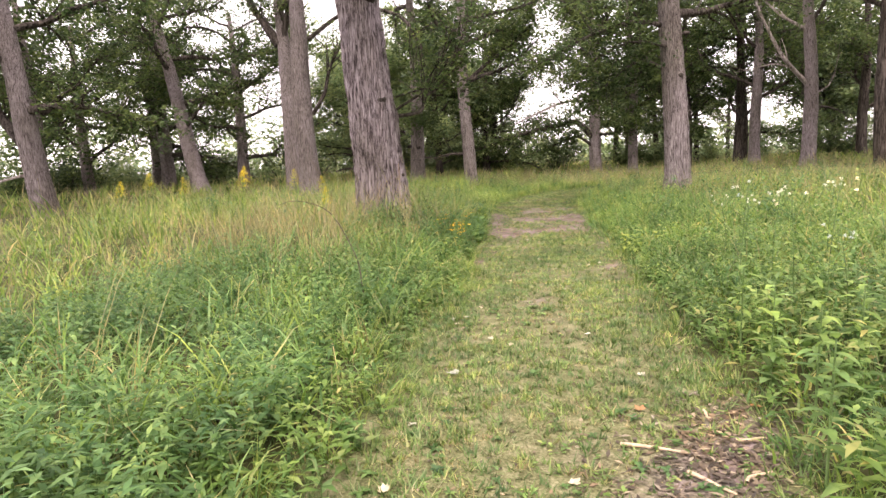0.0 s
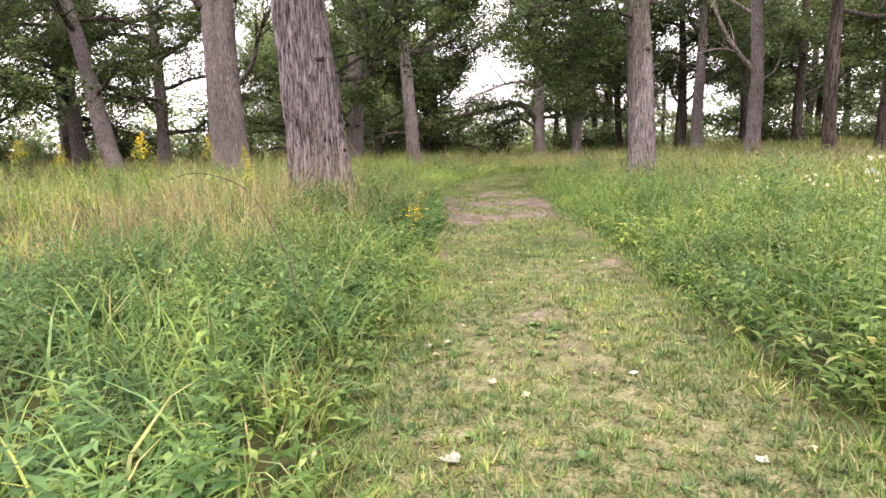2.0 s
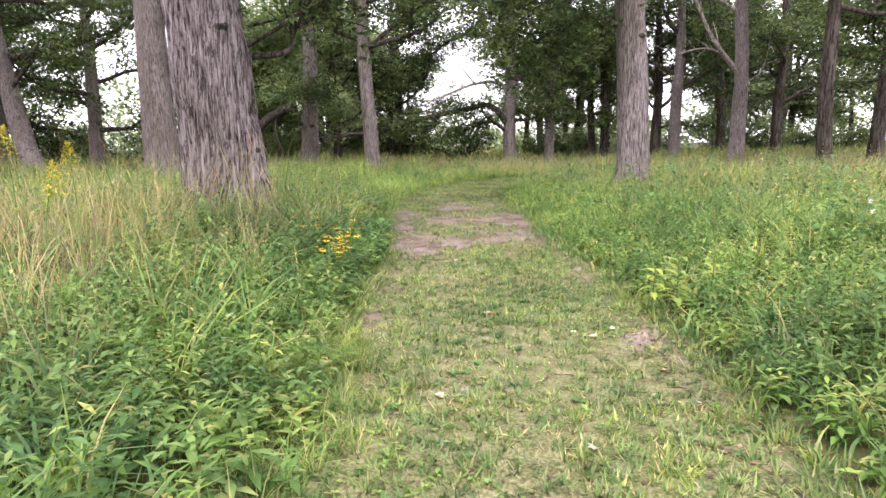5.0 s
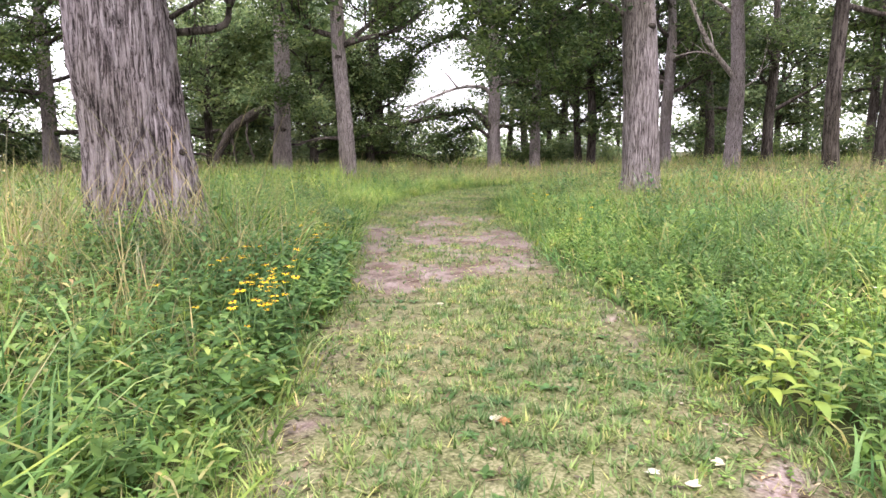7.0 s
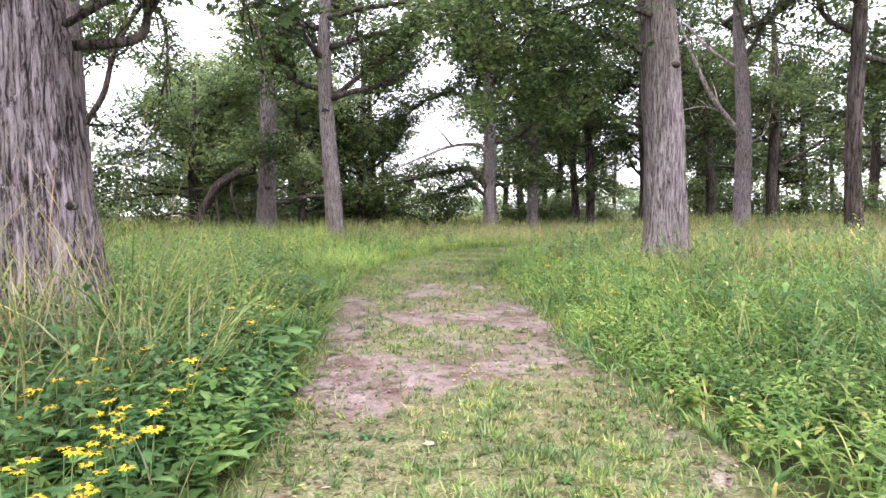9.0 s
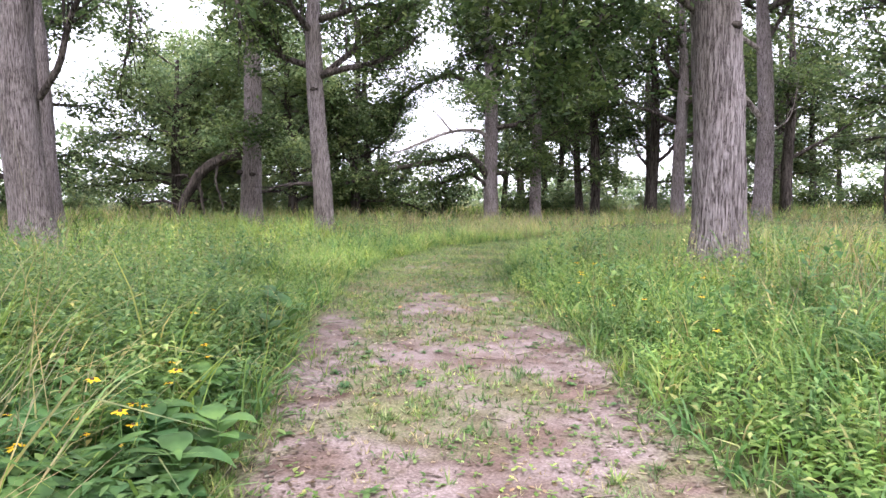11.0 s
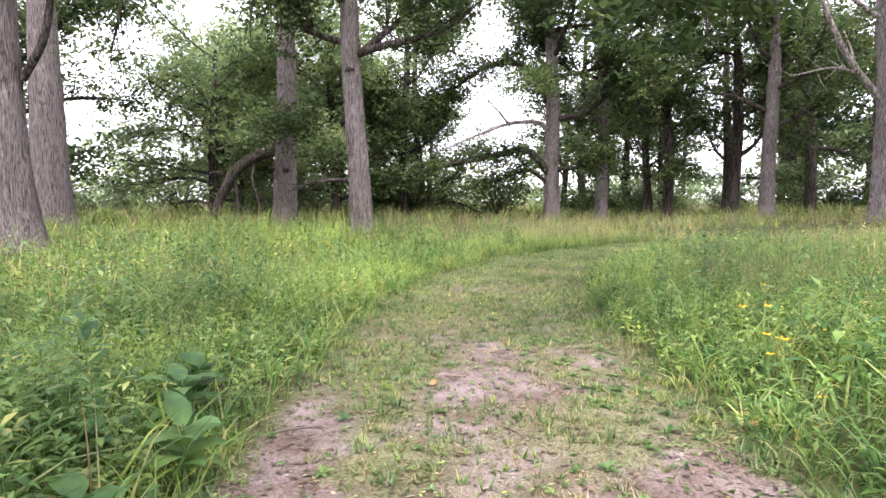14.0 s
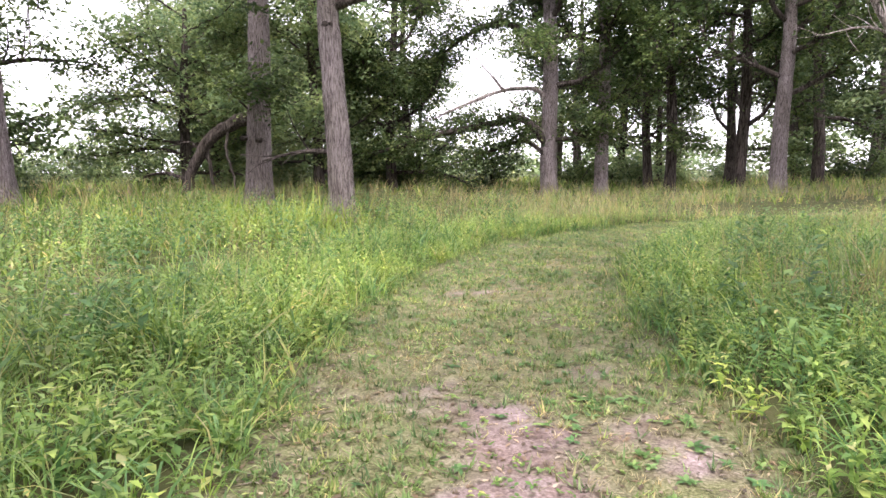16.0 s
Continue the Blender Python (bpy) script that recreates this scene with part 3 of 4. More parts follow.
oak(-22.3, 23.9, 0.6, 12.0, lean_to(-0.055), seed=8, low=10.5, n_limbs=3, reach=5.0, limbs=[
    ([seen(-0.5, 0, 8.4), seen(-1.7, 0, 10.2), seen(-3.2, 0, 13)], 0.3, True), ([seen(-0.4, 0, 8.4), seen(0.2, 0, 10.2), seen(0.6, 0, 13.0)], 0.27, True)],
    label="leaning oak forking high into two stems")
oak(-28.2, 21.6, 0.5, 13.0, lean_to(-0.22), seed=9, keep=1.0, low=5.5, n_limbs=9, reach=6.0, limbs=[
    ([seen(-0.6, 0, 4.2), seen(1.0, -0.2, 5.6), seen(2.4, -0.3, 5.2)], 0.12, True)], label="dark oak leaning well over, with leafy limbs")
oak(-21.4, 9.4, 0.48, 12.0, lean_to(-0.11), seed=10, keep=1.0, low=4.2, n_limbs=9, reach=6.0, lift=0.0, limbs=[
    ([seen(-0.7, 0, 3.0), seen(-1.8, 0, 4.6), seen(-2.8, 0, 7.5)], 0.25, True), ([seen(-0.3, 0, 1.8), seen(-2.0, 0, 1.5), seen(-3.6, 0, 0.9)], 0.08, False)],
    label="dark forked oak leaning over the meadow's edge")
oak(-39.0, 26.5, 0.55, 12.0, seed=11, low=2.4, n_limbs=15, reach=8.5, lift=-0.15, leaves=28, keep=0.9, size=0.24, spread=0.5, label="low spreading oak with long drooping dark limbs")
for k, (x, y) in enumerate([(-34.0, 15.0), (-42.0, 22.0), (-46.0, 30.0), (-31.5, 27.5)]):
    oak(x, y, 0.42, 12.0, seed=20 + k, low=2.2, n_limbs=13, reach=6.5, leaves=28, size=0.24, spread=0.5, lift=0.0, keep=0.9, label="wide oak with low dark limbs at the grove's edge")
for k, (x, y, r, low) in enumerate([(-1.5, 51.0, 0.42, 5.0), (-10.6, 50.4, 0.4, 5.5), (-7.6, 56.0, 0.36, 4.0), (-10.0, 63.0, 0.34, 4.0), (-3.6, 56.5, 0.38, 4.0),
                                    (6.4, 34.0, 0.31, 6.5), (8.9, 38.6, 0.33, 5.5), (12.0, 45.0, 0.4, 4.0), (5.2, 58.0, 0.4, 4.0), (1.0, 64.0, 0.4, 4.5), (-4.7, 66.0, 0.38, 2.5)]):
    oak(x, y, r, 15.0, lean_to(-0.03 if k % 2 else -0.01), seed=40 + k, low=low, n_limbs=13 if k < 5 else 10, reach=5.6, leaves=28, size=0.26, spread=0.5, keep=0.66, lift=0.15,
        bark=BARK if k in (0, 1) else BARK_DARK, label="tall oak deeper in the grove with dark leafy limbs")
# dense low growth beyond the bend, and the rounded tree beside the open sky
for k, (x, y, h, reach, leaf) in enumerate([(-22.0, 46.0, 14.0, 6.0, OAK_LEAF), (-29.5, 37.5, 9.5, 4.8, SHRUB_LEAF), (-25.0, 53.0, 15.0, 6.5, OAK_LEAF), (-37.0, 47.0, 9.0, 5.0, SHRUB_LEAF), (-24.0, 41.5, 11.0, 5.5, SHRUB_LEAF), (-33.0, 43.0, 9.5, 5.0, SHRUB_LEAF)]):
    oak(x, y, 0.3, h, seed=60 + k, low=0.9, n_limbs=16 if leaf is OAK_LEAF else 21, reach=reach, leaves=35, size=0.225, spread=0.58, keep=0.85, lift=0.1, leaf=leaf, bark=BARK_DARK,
        label="bushy young oak leafy down to the grass")

# the limb that has sagged to the ground beside the round tree
fallen = new("fallen_limb")
fallen.location = (-26.3, 35.2, 0.2)
tagged(fallen, "thick dark limb bent down into the tall grass", "limb")
frng = np.random.default_rng(5)
for ctrl, r0 in (([seen(2.9, 0, 3.9), seen(1.6, 0, 3.5), seen(0.5, 0, 2.7), seen(-0.3, 0, 1.3), seen(-0.8, 0, -0.3)], 0.36),
                 ([seen(0.5, 0, 2.7), seen(0.6, 0, 1.4), seen(0.9, 0, 0.1)], 0.12), ([seen(-0.6, 0, 1.0), seen(-1.6, 0, 1.3), seen(-2.6, 0, 1.1)], 0.1),
                 ([seen(1.6, 0, 3.5), seen(1.5, -0.3, 2.4), seen(1.9, -0.5, 1.2), seen(2.0, -0.6, 0.0)], 0.08), ([seen(0.2, 0, 2.4), seen(-0.4, -0.2, 2.7), seen(-1.2, -0.3, 2.5)], 0.05)):
    line = smooth_line(ctrl, 14) + frng.normal(0, 0.03, (14, 3))
    part("branch", mesh_of("branch", *tube(line, np.linspace(r0, r0 * 0.5, 14), 9, 0.1, r0), BARK_DARK, True), fallen)

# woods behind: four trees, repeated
kinds = [oak(60 + 12 * k, 90, 0.38, 15.0, seed=80 + k, low=3.8, n_limbs=9, reach=5.8, leaves=21, size=0.46, spread=0.65, keep=0.52, lift=0.1, bark=BARK_DARK, leaf=HAZED_WOODS_LEAF,
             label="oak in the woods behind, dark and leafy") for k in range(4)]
rng = np.random.default_rng(7)
n = 0
while n < 38:
    az, d = radians(rng.uniform(-40, 38)), rng.uniform(62, 108)
    if radians(-27.5) < az < radians(-16.5) or (az > radians(3) and rng.random() < 0.25):
        continue
    x, y = d * math.sin(az), 5 + d * math.cos(az)
    s = rng.uniform(0.8, 1.15)
    copy_thing(kinds[n % 4], pose(x, y, float(land(np.array([x]), np.array([y]))[0]), 0, 0, rng.uniform(0, 360)) @ Matrix.Scale(s, 4))
    n += 1


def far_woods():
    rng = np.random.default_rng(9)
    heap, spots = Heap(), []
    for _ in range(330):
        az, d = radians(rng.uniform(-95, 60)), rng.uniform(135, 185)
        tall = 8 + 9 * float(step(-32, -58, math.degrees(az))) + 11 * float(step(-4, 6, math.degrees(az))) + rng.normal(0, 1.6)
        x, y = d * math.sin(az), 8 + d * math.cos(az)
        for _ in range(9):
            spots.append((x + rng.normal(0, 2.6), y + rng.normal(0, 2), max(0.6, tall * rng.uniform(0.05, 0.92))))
    # no air between: the haze of this tree line is in its leaf colour
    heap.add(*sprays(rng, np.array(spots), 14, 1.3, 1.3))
    tagged(new("far_woods", heap.mesh("far_woods", HAZED_FAR_LEAF)), "green tree line across the open ground, pale with painted haze", "woods", kind="stuff")


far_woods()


# ---- meadow ----
def scatter(rng, count, box):
    p = rng.uniform(0, 1, (count, 2)) * [box[1] - box[0], box[3] - box[2]] + [box[0], box[2]]
    d, side = beside(p[:, 0], p[:, 1])
    return p[:, 0], p[:, 1], d, side


def trunk_clear(x, y):
    ok = np.ones(len(x), bool)
    for tx, ty, r in ((-4.0, 9.4, 0.62), (0.72, 18.85, 0.42), (-12.7, 27.9, 0.4), (-18.6, 31, 0.5), (-16.9, 19.7, 0.6)):
        ok &= np.hypot(x - tx, y - ty) > r
    return ok


def tall(x, y, d, side):
    """Height of the meadow at a place."""
    left = 0.62 + 0.2 * step(6, 9, y) - 0.24 * step(10.5, 14, y)
    right = 0.46 + 0.16 * step(1.5, 5, d)
    h = np.where(side > 0, left, right) + np.where(side > 0, 0.14, 0.25) * step(10, 25, d)
    h = h + 0.42 * np.exp(-(((x + 3.4) / 1.4) ** 2 + ((y - 8.5) / 1.0) ** 2)) + 0.16 * np.exp(-(((x - 0.8) / 1.0) ** 2 + ((y - 18.2) / 0.9) ** 2))
    return h * (0.42 + 0.25 * step(9, 13, y) + (0.58 - 0.25 * step(9, 13, y)) * step(-0.1, 1.1, d)) * (1 + 0.2 * wave(x, y, 1.3, 3) + 0.2 * wave(x, y, 3.9, 8) + 0.12 * wave(x, y, 9.5, 2))


def dryness(x, y, d, side):
    """Where the dry straw-coloured grasses stand."""
    around = 1.2 * np.exp(-(((x + 3.1) / 1.9) ** 2 + ((y - 7.4) / 1.9) ** 2)) + 0.9 * np.exp(-(((x + 4.5) / 3.5) ** 2 + ((y - 5.5) / 2.2) ** 2))
    clumps = 0.9 * np.exp(-(((x + 0.9) / 1.0) ** 2 + ((y - 20.5) / 1.2) ** 2)) + 0.7 * np.exp(-(((x - 2.0) / 1.0) ** 2 + ((y - 16.3) / 1.2) ** 2))
    beyond = 0.75 * step(26, 30, y) * (1 - step(60, 90, y)) + 0.45 * step(4, 9, d) * (side < 0) * step(12, 20, y)
    return np.clip(around + clumps + beyond + 0.12 * step(0.5, 2, d) + 0.1 * wave(x, y, 0.7, 8), 0.03, 0.9)


def meadow(name, label, mat, seed, count, box, near, far, width, seg, chance, grow=1.0, droop=(0.5, 1.5), tuft=6, loose=0.07):
    """Grass in tufts: the blades of one tuft fan out from its foot."""
    rng = np.random.default_rng(seed)
    x, y, d, side = scatter(rng, count // tuft, box)
    d = ragged(x, y, d)
    keep = (d > near) & (d < far) & trunk_clear(x, y)
    keep &= rng.random(len(x)) < chance(x, y, d, side)
    x, y, d, side = (np.repeat(q[keep], tuft) for q in (x, y, d, side))
    vigour = np.repeat(rng.uniform(0.6, 1.3, keep.sum()), tuft)
    n = len(x)
    az, out = rng.uniform(0, 2 * np.pi, n), np.abs(rng.normal(0, loose, n))
    h = grow * tall(x, y, d, side) * rng.uniform(0.6, 1.2, n) * vigour
    x, y = x + out * np.cos(az), y + out * np.sin(az)
    base = np.stack([x, y, land(x, y) - 0.01], -1)
    heap = Heap()
    heap.add(*ribbons(base, az + rng.normal(0, 0.6, n), rng.uniform(1.1, 1.57, n), h * 1.15, width * rng.uniform(0.6, 1.4, n), rng.uniform(*droop, n), seg, twist=rng.uniform(-0.8, 0.8, n)))
    return tagged(new(name, heap.mesh(name, mat)), label, "grass", kind="stuff")


NEAR, WIDE, FAR = (-9, 12, -6, 33), (-24, 22, -6, 48), (-75, 60, 8, 95)
meadow("meadow_grass", "tall green meadow grass beside the mown path", GRASS, 11, 115000, NEAR, -0.02, 4.2, 0.017, 3, lambda x, y, d, s: np.clip(1 - 0.9 * dryness(x, y, d, s), 0, 1) * np.where((s > 0) & (y < 6), 0.25, np.where(s < 0, 0.62 - 0.22 * step(10, 14, y), 0.85 - 0.5 * step(10, 13, y))), 1.0, (0.6, 2.0))
meadow("lush_grass", "lush broad-bladed bluish green grass", LUSH, 12, 135000, NEAR, 0.0, 4.5, 0.021, 3, lambda x, y, d, s: np.where((s > 0) & (y < 6.5), 0.5 + 0.5 * step(-0.5, 2.0, y), np.where(s < 0, 0.85, 0.45)) * (1 - dryness(x, y, d, s)), 0.98, (1.0, 2.4))
meadow("dry_grass", "dry straw-coloured grass round the oak's foot", STRAW, 13, 100000, NEAR, 0.1, 5.5, 0.0105, 3, lambda x, y, d, s: dryness(x, y, d, s) ** 1.2, 1.15, (0.3, 1.2))
meadow("meadow_grass", "green meadow grass farther from the path", GRASS, 14, 95000, WIDE, 4.0, 16, 0.032, 3, lambda x, y, d, s: np.clip(1.05 - dryness(x, y, d, s), 0, 1) * np.clip(1.3 - 0.05 * d, 0.3, 1), 1.0, (0.5, 1.9))
meadow("dry_grass", "dry tan seeding grass in the open meadow", STRAW, 15, 50000, WIDE, 4.0, 18, 0.014, 3, lambda x, y, d, s: 0.2 + 0.7 * dryness(x, y, d, s), 1.15, (0.15, 0.9))
meadow("far_grass", "far tall grass running under the trees", GRASS, 16, 55000, FAR, 15, 70, 0.09, 2, lambda x, y, d, s: np.clip(1.1 - 0.012 * d, 0.1, 1))
meadow("far_grass", "far reddish tan grass tops under the trees", STRAW, 17, 28000, FAR, 14, 60, 0.045, 2, lambda x, y, d, s: np.clip(0.8 - 0.008 * d, 0.1, 1), 1.15, (0.1, 0.8))
meadow("fringe_grass", "short ragged grass fringing the mown path", GRASS, 19, 480000, (-9, 10, -8, 33), -0.45, 0.3, 0.009, 2, lambda x, y, d, s: (1 - 0.3 * step(2.5, 6, y) - 0.55 * step(8, 12, y)) * step(-0.45, 0.15, d) ** 1.5 * np.where(s > 0, 1.0, 0.75) * np.clip(0.7 + 0.6 * wave(x, y, 2.6, 3), 0.3, 1), 0.5, (0.6, 2.0), 7, 0.05)
meadow("bank_grass", "bright yellow-green grass banked along the bend", SPRING, 51, 95000, (-12, 3, 11, 30), 0.0, 3.0, 0.01, 3, lambda x, y, d, s: step(11.4, 12.8, y) * np.clip(0.7 + 0.5 * wave(x, y, 1.2, 5), 0.15, 1) * np.where(s > 0, 0.75, 0.6), 0.85, (0.8, 2.2))
meadow("wispy_grass", "fine wispy grass drooping over the path's edge", GRASS, 52, 26000, (0, 7, -4, 6), -0.32, 0.5, 0.005, 4, lambda x, y, d, s: (s > 0) * np.clip(0.1 + 1.2 * wave(x, y, 1.6, 3), 0, 1), 1.15, (1.3, 2.6), 26, 0.03)
meadow("seeding_grass", "tan seeding stems standing over the meadow", STRAW, 53, 26000, WIDE, 1.0, 16, 0.007, 3, lambda x, y, d, s: np.clip(0.2 + 0.7 * wave(x, y, 0.8, 13), 0.02, 1), 1.4, (0.1, 0.7), 5, 0.1)
meadow("lime_grass", "bright lime tall grass in front of two trunks", LIME, 18, 5000, (-17, -8, 20, 28), 3, 14, 0.03, 3, lambda x, y, d, s: np.exp(-(((x + 12.6) / 1.9) ** 2 + ((y - 24) / 1.8) ** 2)), 1.35, (0.2, 1.0))


def path_tufts(name, label, mat, seed, count, tuft, chance, size, width):
    rng = np.random.default_rng(seed)
    x, y, d, side = scatter(rng, count // tuft, (-8.5, 10, -8, 33))
    d = ragged(x, y, d)
    keep = (d < 0.12) & (rng.random(len(x)) < chance(x, y, d))
    x, y, d = (np.repeat(q[keep], tuft) for q in (x, y, d))
    vigour = np.repeat(rng.uniform(0.5, 1.4, keep.sum()), tuft)
    n = len(x)
    az, out = rng.uniform(0, 2 * np.pi, n), np.abs(rng.normal(0, 0.022, n))
    x, y = x + out * np.cos(az), y + out * np.sin(az)
    h = size * rng.uniform(0.5, 1.3, n) * vigour * (1 + 0.6 * step(-0.4, 0.1, d))
    heap = Heap()
    heap.add(*ribbons(np.stack([x, y, land(x, y) - 0.003], -1), az + rng.normal(0, 0.5, n), rng.uniform(0.4, 1.45, n), h, width * rng.uniform(0.6, 1.4, n), rng.uniform(0, 1.0, n), 1))
    tagged(new(name, heap.mesh(name, mat)), label, "grass", kind="stuff")


def mown_path():
    rng = np.random.default_rng(21)
    path_tufts("mown_grass", "short mown grass of the walking path, thin over bare soil", MOWN, 22, 2300000, 9,
               lambda x, y, d: (1 - 0.35 * step(13, 15, y)) * np.clip(1.0 - 1.3 * bare(x, y), 0.025, 1) * np.clip(0.8 + 0.75 * wave(x, y, 2.7, 6) + 0.4 * wave(x, y, 9, 3), 0.22, 1), 0.068, 0.013)
    path_tufts("dry_clippings", "straw-coloured dry grass in worn strips of the path", CLIPPINGS, 23, 1500000, 8,
               lambda x, y, d: np.clip(0.0 + 0.3 * step(13, 16, y) + 0.7 * wave(x, y, 2.3, 11) + 0.55 * np.exp(-((d + 1.0) / 0.3) ** 2), 0.06, 0.85) * np.clip(1.0 - 0.8 * bare(x, y), 0.1, 1), 0.045, 0.007)
    x, y, d, side = scatter(rng, 90000, (-8.5, 10, -8, 33))
    keep = (d < 0.05) & (rng.random(len(x)) < 0.12 + 0.6 * step(0.0, 0.6, wave(x, y, 2.1, 9)))
    x, y = x[keep], y[keep]
    n = len(x)
    heap = Heap()
    for k in range(3):
        heap.add(*ribbons(np.stack([x, y, land(x, y) + rng.uniform(0.008, 0.035, n)], -1), rng.uniform(0, 2 * np.pi, n), rng.uniform(-0.1, 0.5, n), rng.uniform(0.02, 0.05, n), rng.uniform(0.014, 0.03, n), 0.4, 2, True))
    tagged(new("clover", heap.mesh("clover", WEED)), "low clover and plantain leaves in the mown path", "clover", kind="stuff")
    x, y, d, side = scatter(rng, 40000, (-8.5, 10, -8, 28))
    keep = (d < 0.0) & (rng.random(len(x)) < 0.03 + 0.55 * step(0.1, 0.7, wave(x, y, 1.7, 14)) * (0.5 + 0.5 * step(11, 14, y)) * (1 - 0.85 * bare(x, y)))
    x, y = x[keep], y[keep]
    n, heap = len(x), Heap()
    turn, grown = rng.uniform(0, 6.28, n), rng.uniform(0.6, 1.3, n)
    for k in range(6):
        heap.add(*ribbons(np.stack([x, y, land(x, y) + 0.012], -1), turn + 1.05 * k + rng.normal(0, 0.25, n), rng.uniform(0.25, 0.8, n), grown * rng.uniform(0.04, 0.075, n), grown * rng.uniform(0.02, 0.034, n), 0.9, 3, True))
    tagged(new("plantain", heap.mesh("plantain", DARK_WEED)), "flat rosettes of broad dark green leaves in the path", "plantain", kind="stuff")
    x, y, d, side = scatter(rng, 300000, (-8.5, 10, -8, 33))
    keep = (d < 0.2) & (rng.random(len(x)) < 0.08 + 0.26 * step(12.5, 14.5, y) + 0.55 * np.exp(-((d + 0.25) / 0.3) ** 2) * (side > 0) * step(9, 11, y) * (1 - step(17, 20, y)) + 0.5 * bare(x, y) * (0.5 + 0.5 * wave(x, y, 5, 3)) + 0.95 * np.exp(-((d + 0.14) / 0.22) ** 2) * step(1, 4, y))
    x, y = x[keep], y[keep]
    n = len(x)
    heap = Heap()
    heap.add(*ribbons(np.stack([x, y, land(x, y) + rng.uniform(0.003, 0.012, n)], -1), rng.uniform(0, 2 * np.pi, n), rng.uniform(-0.15, 0.25, n), rng.uniform(0.015, 0.075, n), rng.uniform(0.006, 0.03, n), 0.3, 2, True))
    tagged(new("leaf_litter", heap.mesh("leaf_litter", LITTER)), "scraps of dead brown leaf and stalk on the soil", "litter", kind="stuff")


mown_path()


def weeds(name, label, mat, seed, count, box, near, far, chance, height, leaf_len, leaf_w, per=12, stem_w=0.006):
    """Leafy plants: upright stems with leaves all round."""
    rng = np.random.default_rng(seed)
    x, y, d, side = scatter(rng, count, box)
    d = ragged(x, y, d)
    keep = (d > near) & (d < far) & trunk_clear(x, y) & (rng.random(count) < chance(x, y, d, side))
    x, y, d, side = x[keep], y[keep], d[keep], side[keep]
    n = len(x)
    h = height * rng.uniform(0.6, 1.25, n) * (0.55 + 0.45 * step(0, 0.9, d))
    z = land(x, y)
    az = rng.uniform(0, 2 * np.pi, n)
    heap = Heap()
    heap.add(*ribbons(np.stack([x, y, z - 0.01], -1), az, 1.5, h, stem_w, 0.25, 2))
    for k in range(per):
        u = (k + 1) / per
        at = np.stack([x + 0.10 * h * u * u * np.cos(az), y + 0.10 * h * u * u * np.sin(az), z + h * (0.15 + 0.85 * u)], -1)
        ln = leaf_len * rng.uniform(0.6, 1.25, n) * (1.15 - 0.65 * u)
        heap.add(*ribbons(at, 2.4 * k + rng.uniform(-0.5, 0.5, n) + az, rng.uniform(0.1, 0.9, n), ln, leaf_w * ln / leaf_len, rng.uniform(0.5, 1.4, n), 2, True))
    return tagged(new(name, heap.mesh(name, mat)), label, "weeds", kind="stuff")


weeds("leafy_weeds", "leafy green weeds crowding the path's edges", WEED, 31, 23000, NEAR, 0.05, 4.5, lambda x, y, d, s: np.clip(0.24 + 0.4 * wave(x, y, 1.1, 2) + 0.25 * (s < 0) * (y < 8) + 0.35 * (s > 0) * (y > 9) * (y < 12.8), 0, 0.8) * (1 - 0.85 * step(12.6, 14, y) * (s > 0)) * (1 - 0.6 * dryness(x, y, d, s)), 0.5, 0.12, 0.04, 12)
weeds("tall_forbs", "tall fine-leaved dark green forbs beside the path", WEED, 36, 7000, (-9, -1, 9.5, 12.8), 0.3, 4.0, lambda x, y, d, s: 0.8 * (s > 0) * np.clip(0.35 + 0.8 * wave(x, y, 1.0, 4), 0, 1), 0.72, 0.135, 0.048, 12)
weeds("dense_forbs", "dense low bright green leafy forbs beside the path", BRIGHT, 37, 14000, (-4, 7, 4, 20), 0.08, 3.4, lambda x, y, d, s: np.where(s < 0, 0.75 - 0.45 * step(13, 15, y), 0.35 * step(11, 13, y)) * np.clip(0.75 + 0.4 * wave(x, y, 1.3, 7), 0, 1), 0.4, 0.11, 0.042, 13)
weeds("sunflower_foliage", "dense dark green broad leaves under yellow flowers", DARK_WEED, 32, 9000, (-6, 1.5, 5.5, 13.5), 0.05, 2.6, lambda x, y, d, s: (s > 0) * np.clip(1.3 * np.exp(-((y - 9.2) / 2.4) ** 2), 0, 1) * (0.5 + 0.5 * wave(x, y, 1.7, 5)), 0.56, 0.16, 0.075, 10)
weeds("leafy_weeds", "tall leafy weeds at the near edge", WEED, 33, 1500, (4.4, 9.5, -3.5, 4.5), 0.15, 2.2, lambda x, y, d, s: 0.55 * (s < 0), 0.72, 0.18, 0.06, 13)
weeds("nettle_weeds", "soft leafy weeds low beside the path", WEED, 34, 6000, (-3.5, 3.6, 1.0, 7.4), 0.05, 2.4, lambda x, y, d, s: 0.4 * (s > 0) * step(1.5, 3.5, y), 0.44, 0.14, 0.05, 10)
weeds("meadow_forbs", "mixed forbs with pale leaves in the meadow", LUSH, 35, 13000, WIDE, 3.5, 14, lambda x, y, d, s: np.clip(0.25 + 0.5 * wave(x, y, 0.9, 6), 0, 0.7), 0.68, 0.16, 0.06, 9)

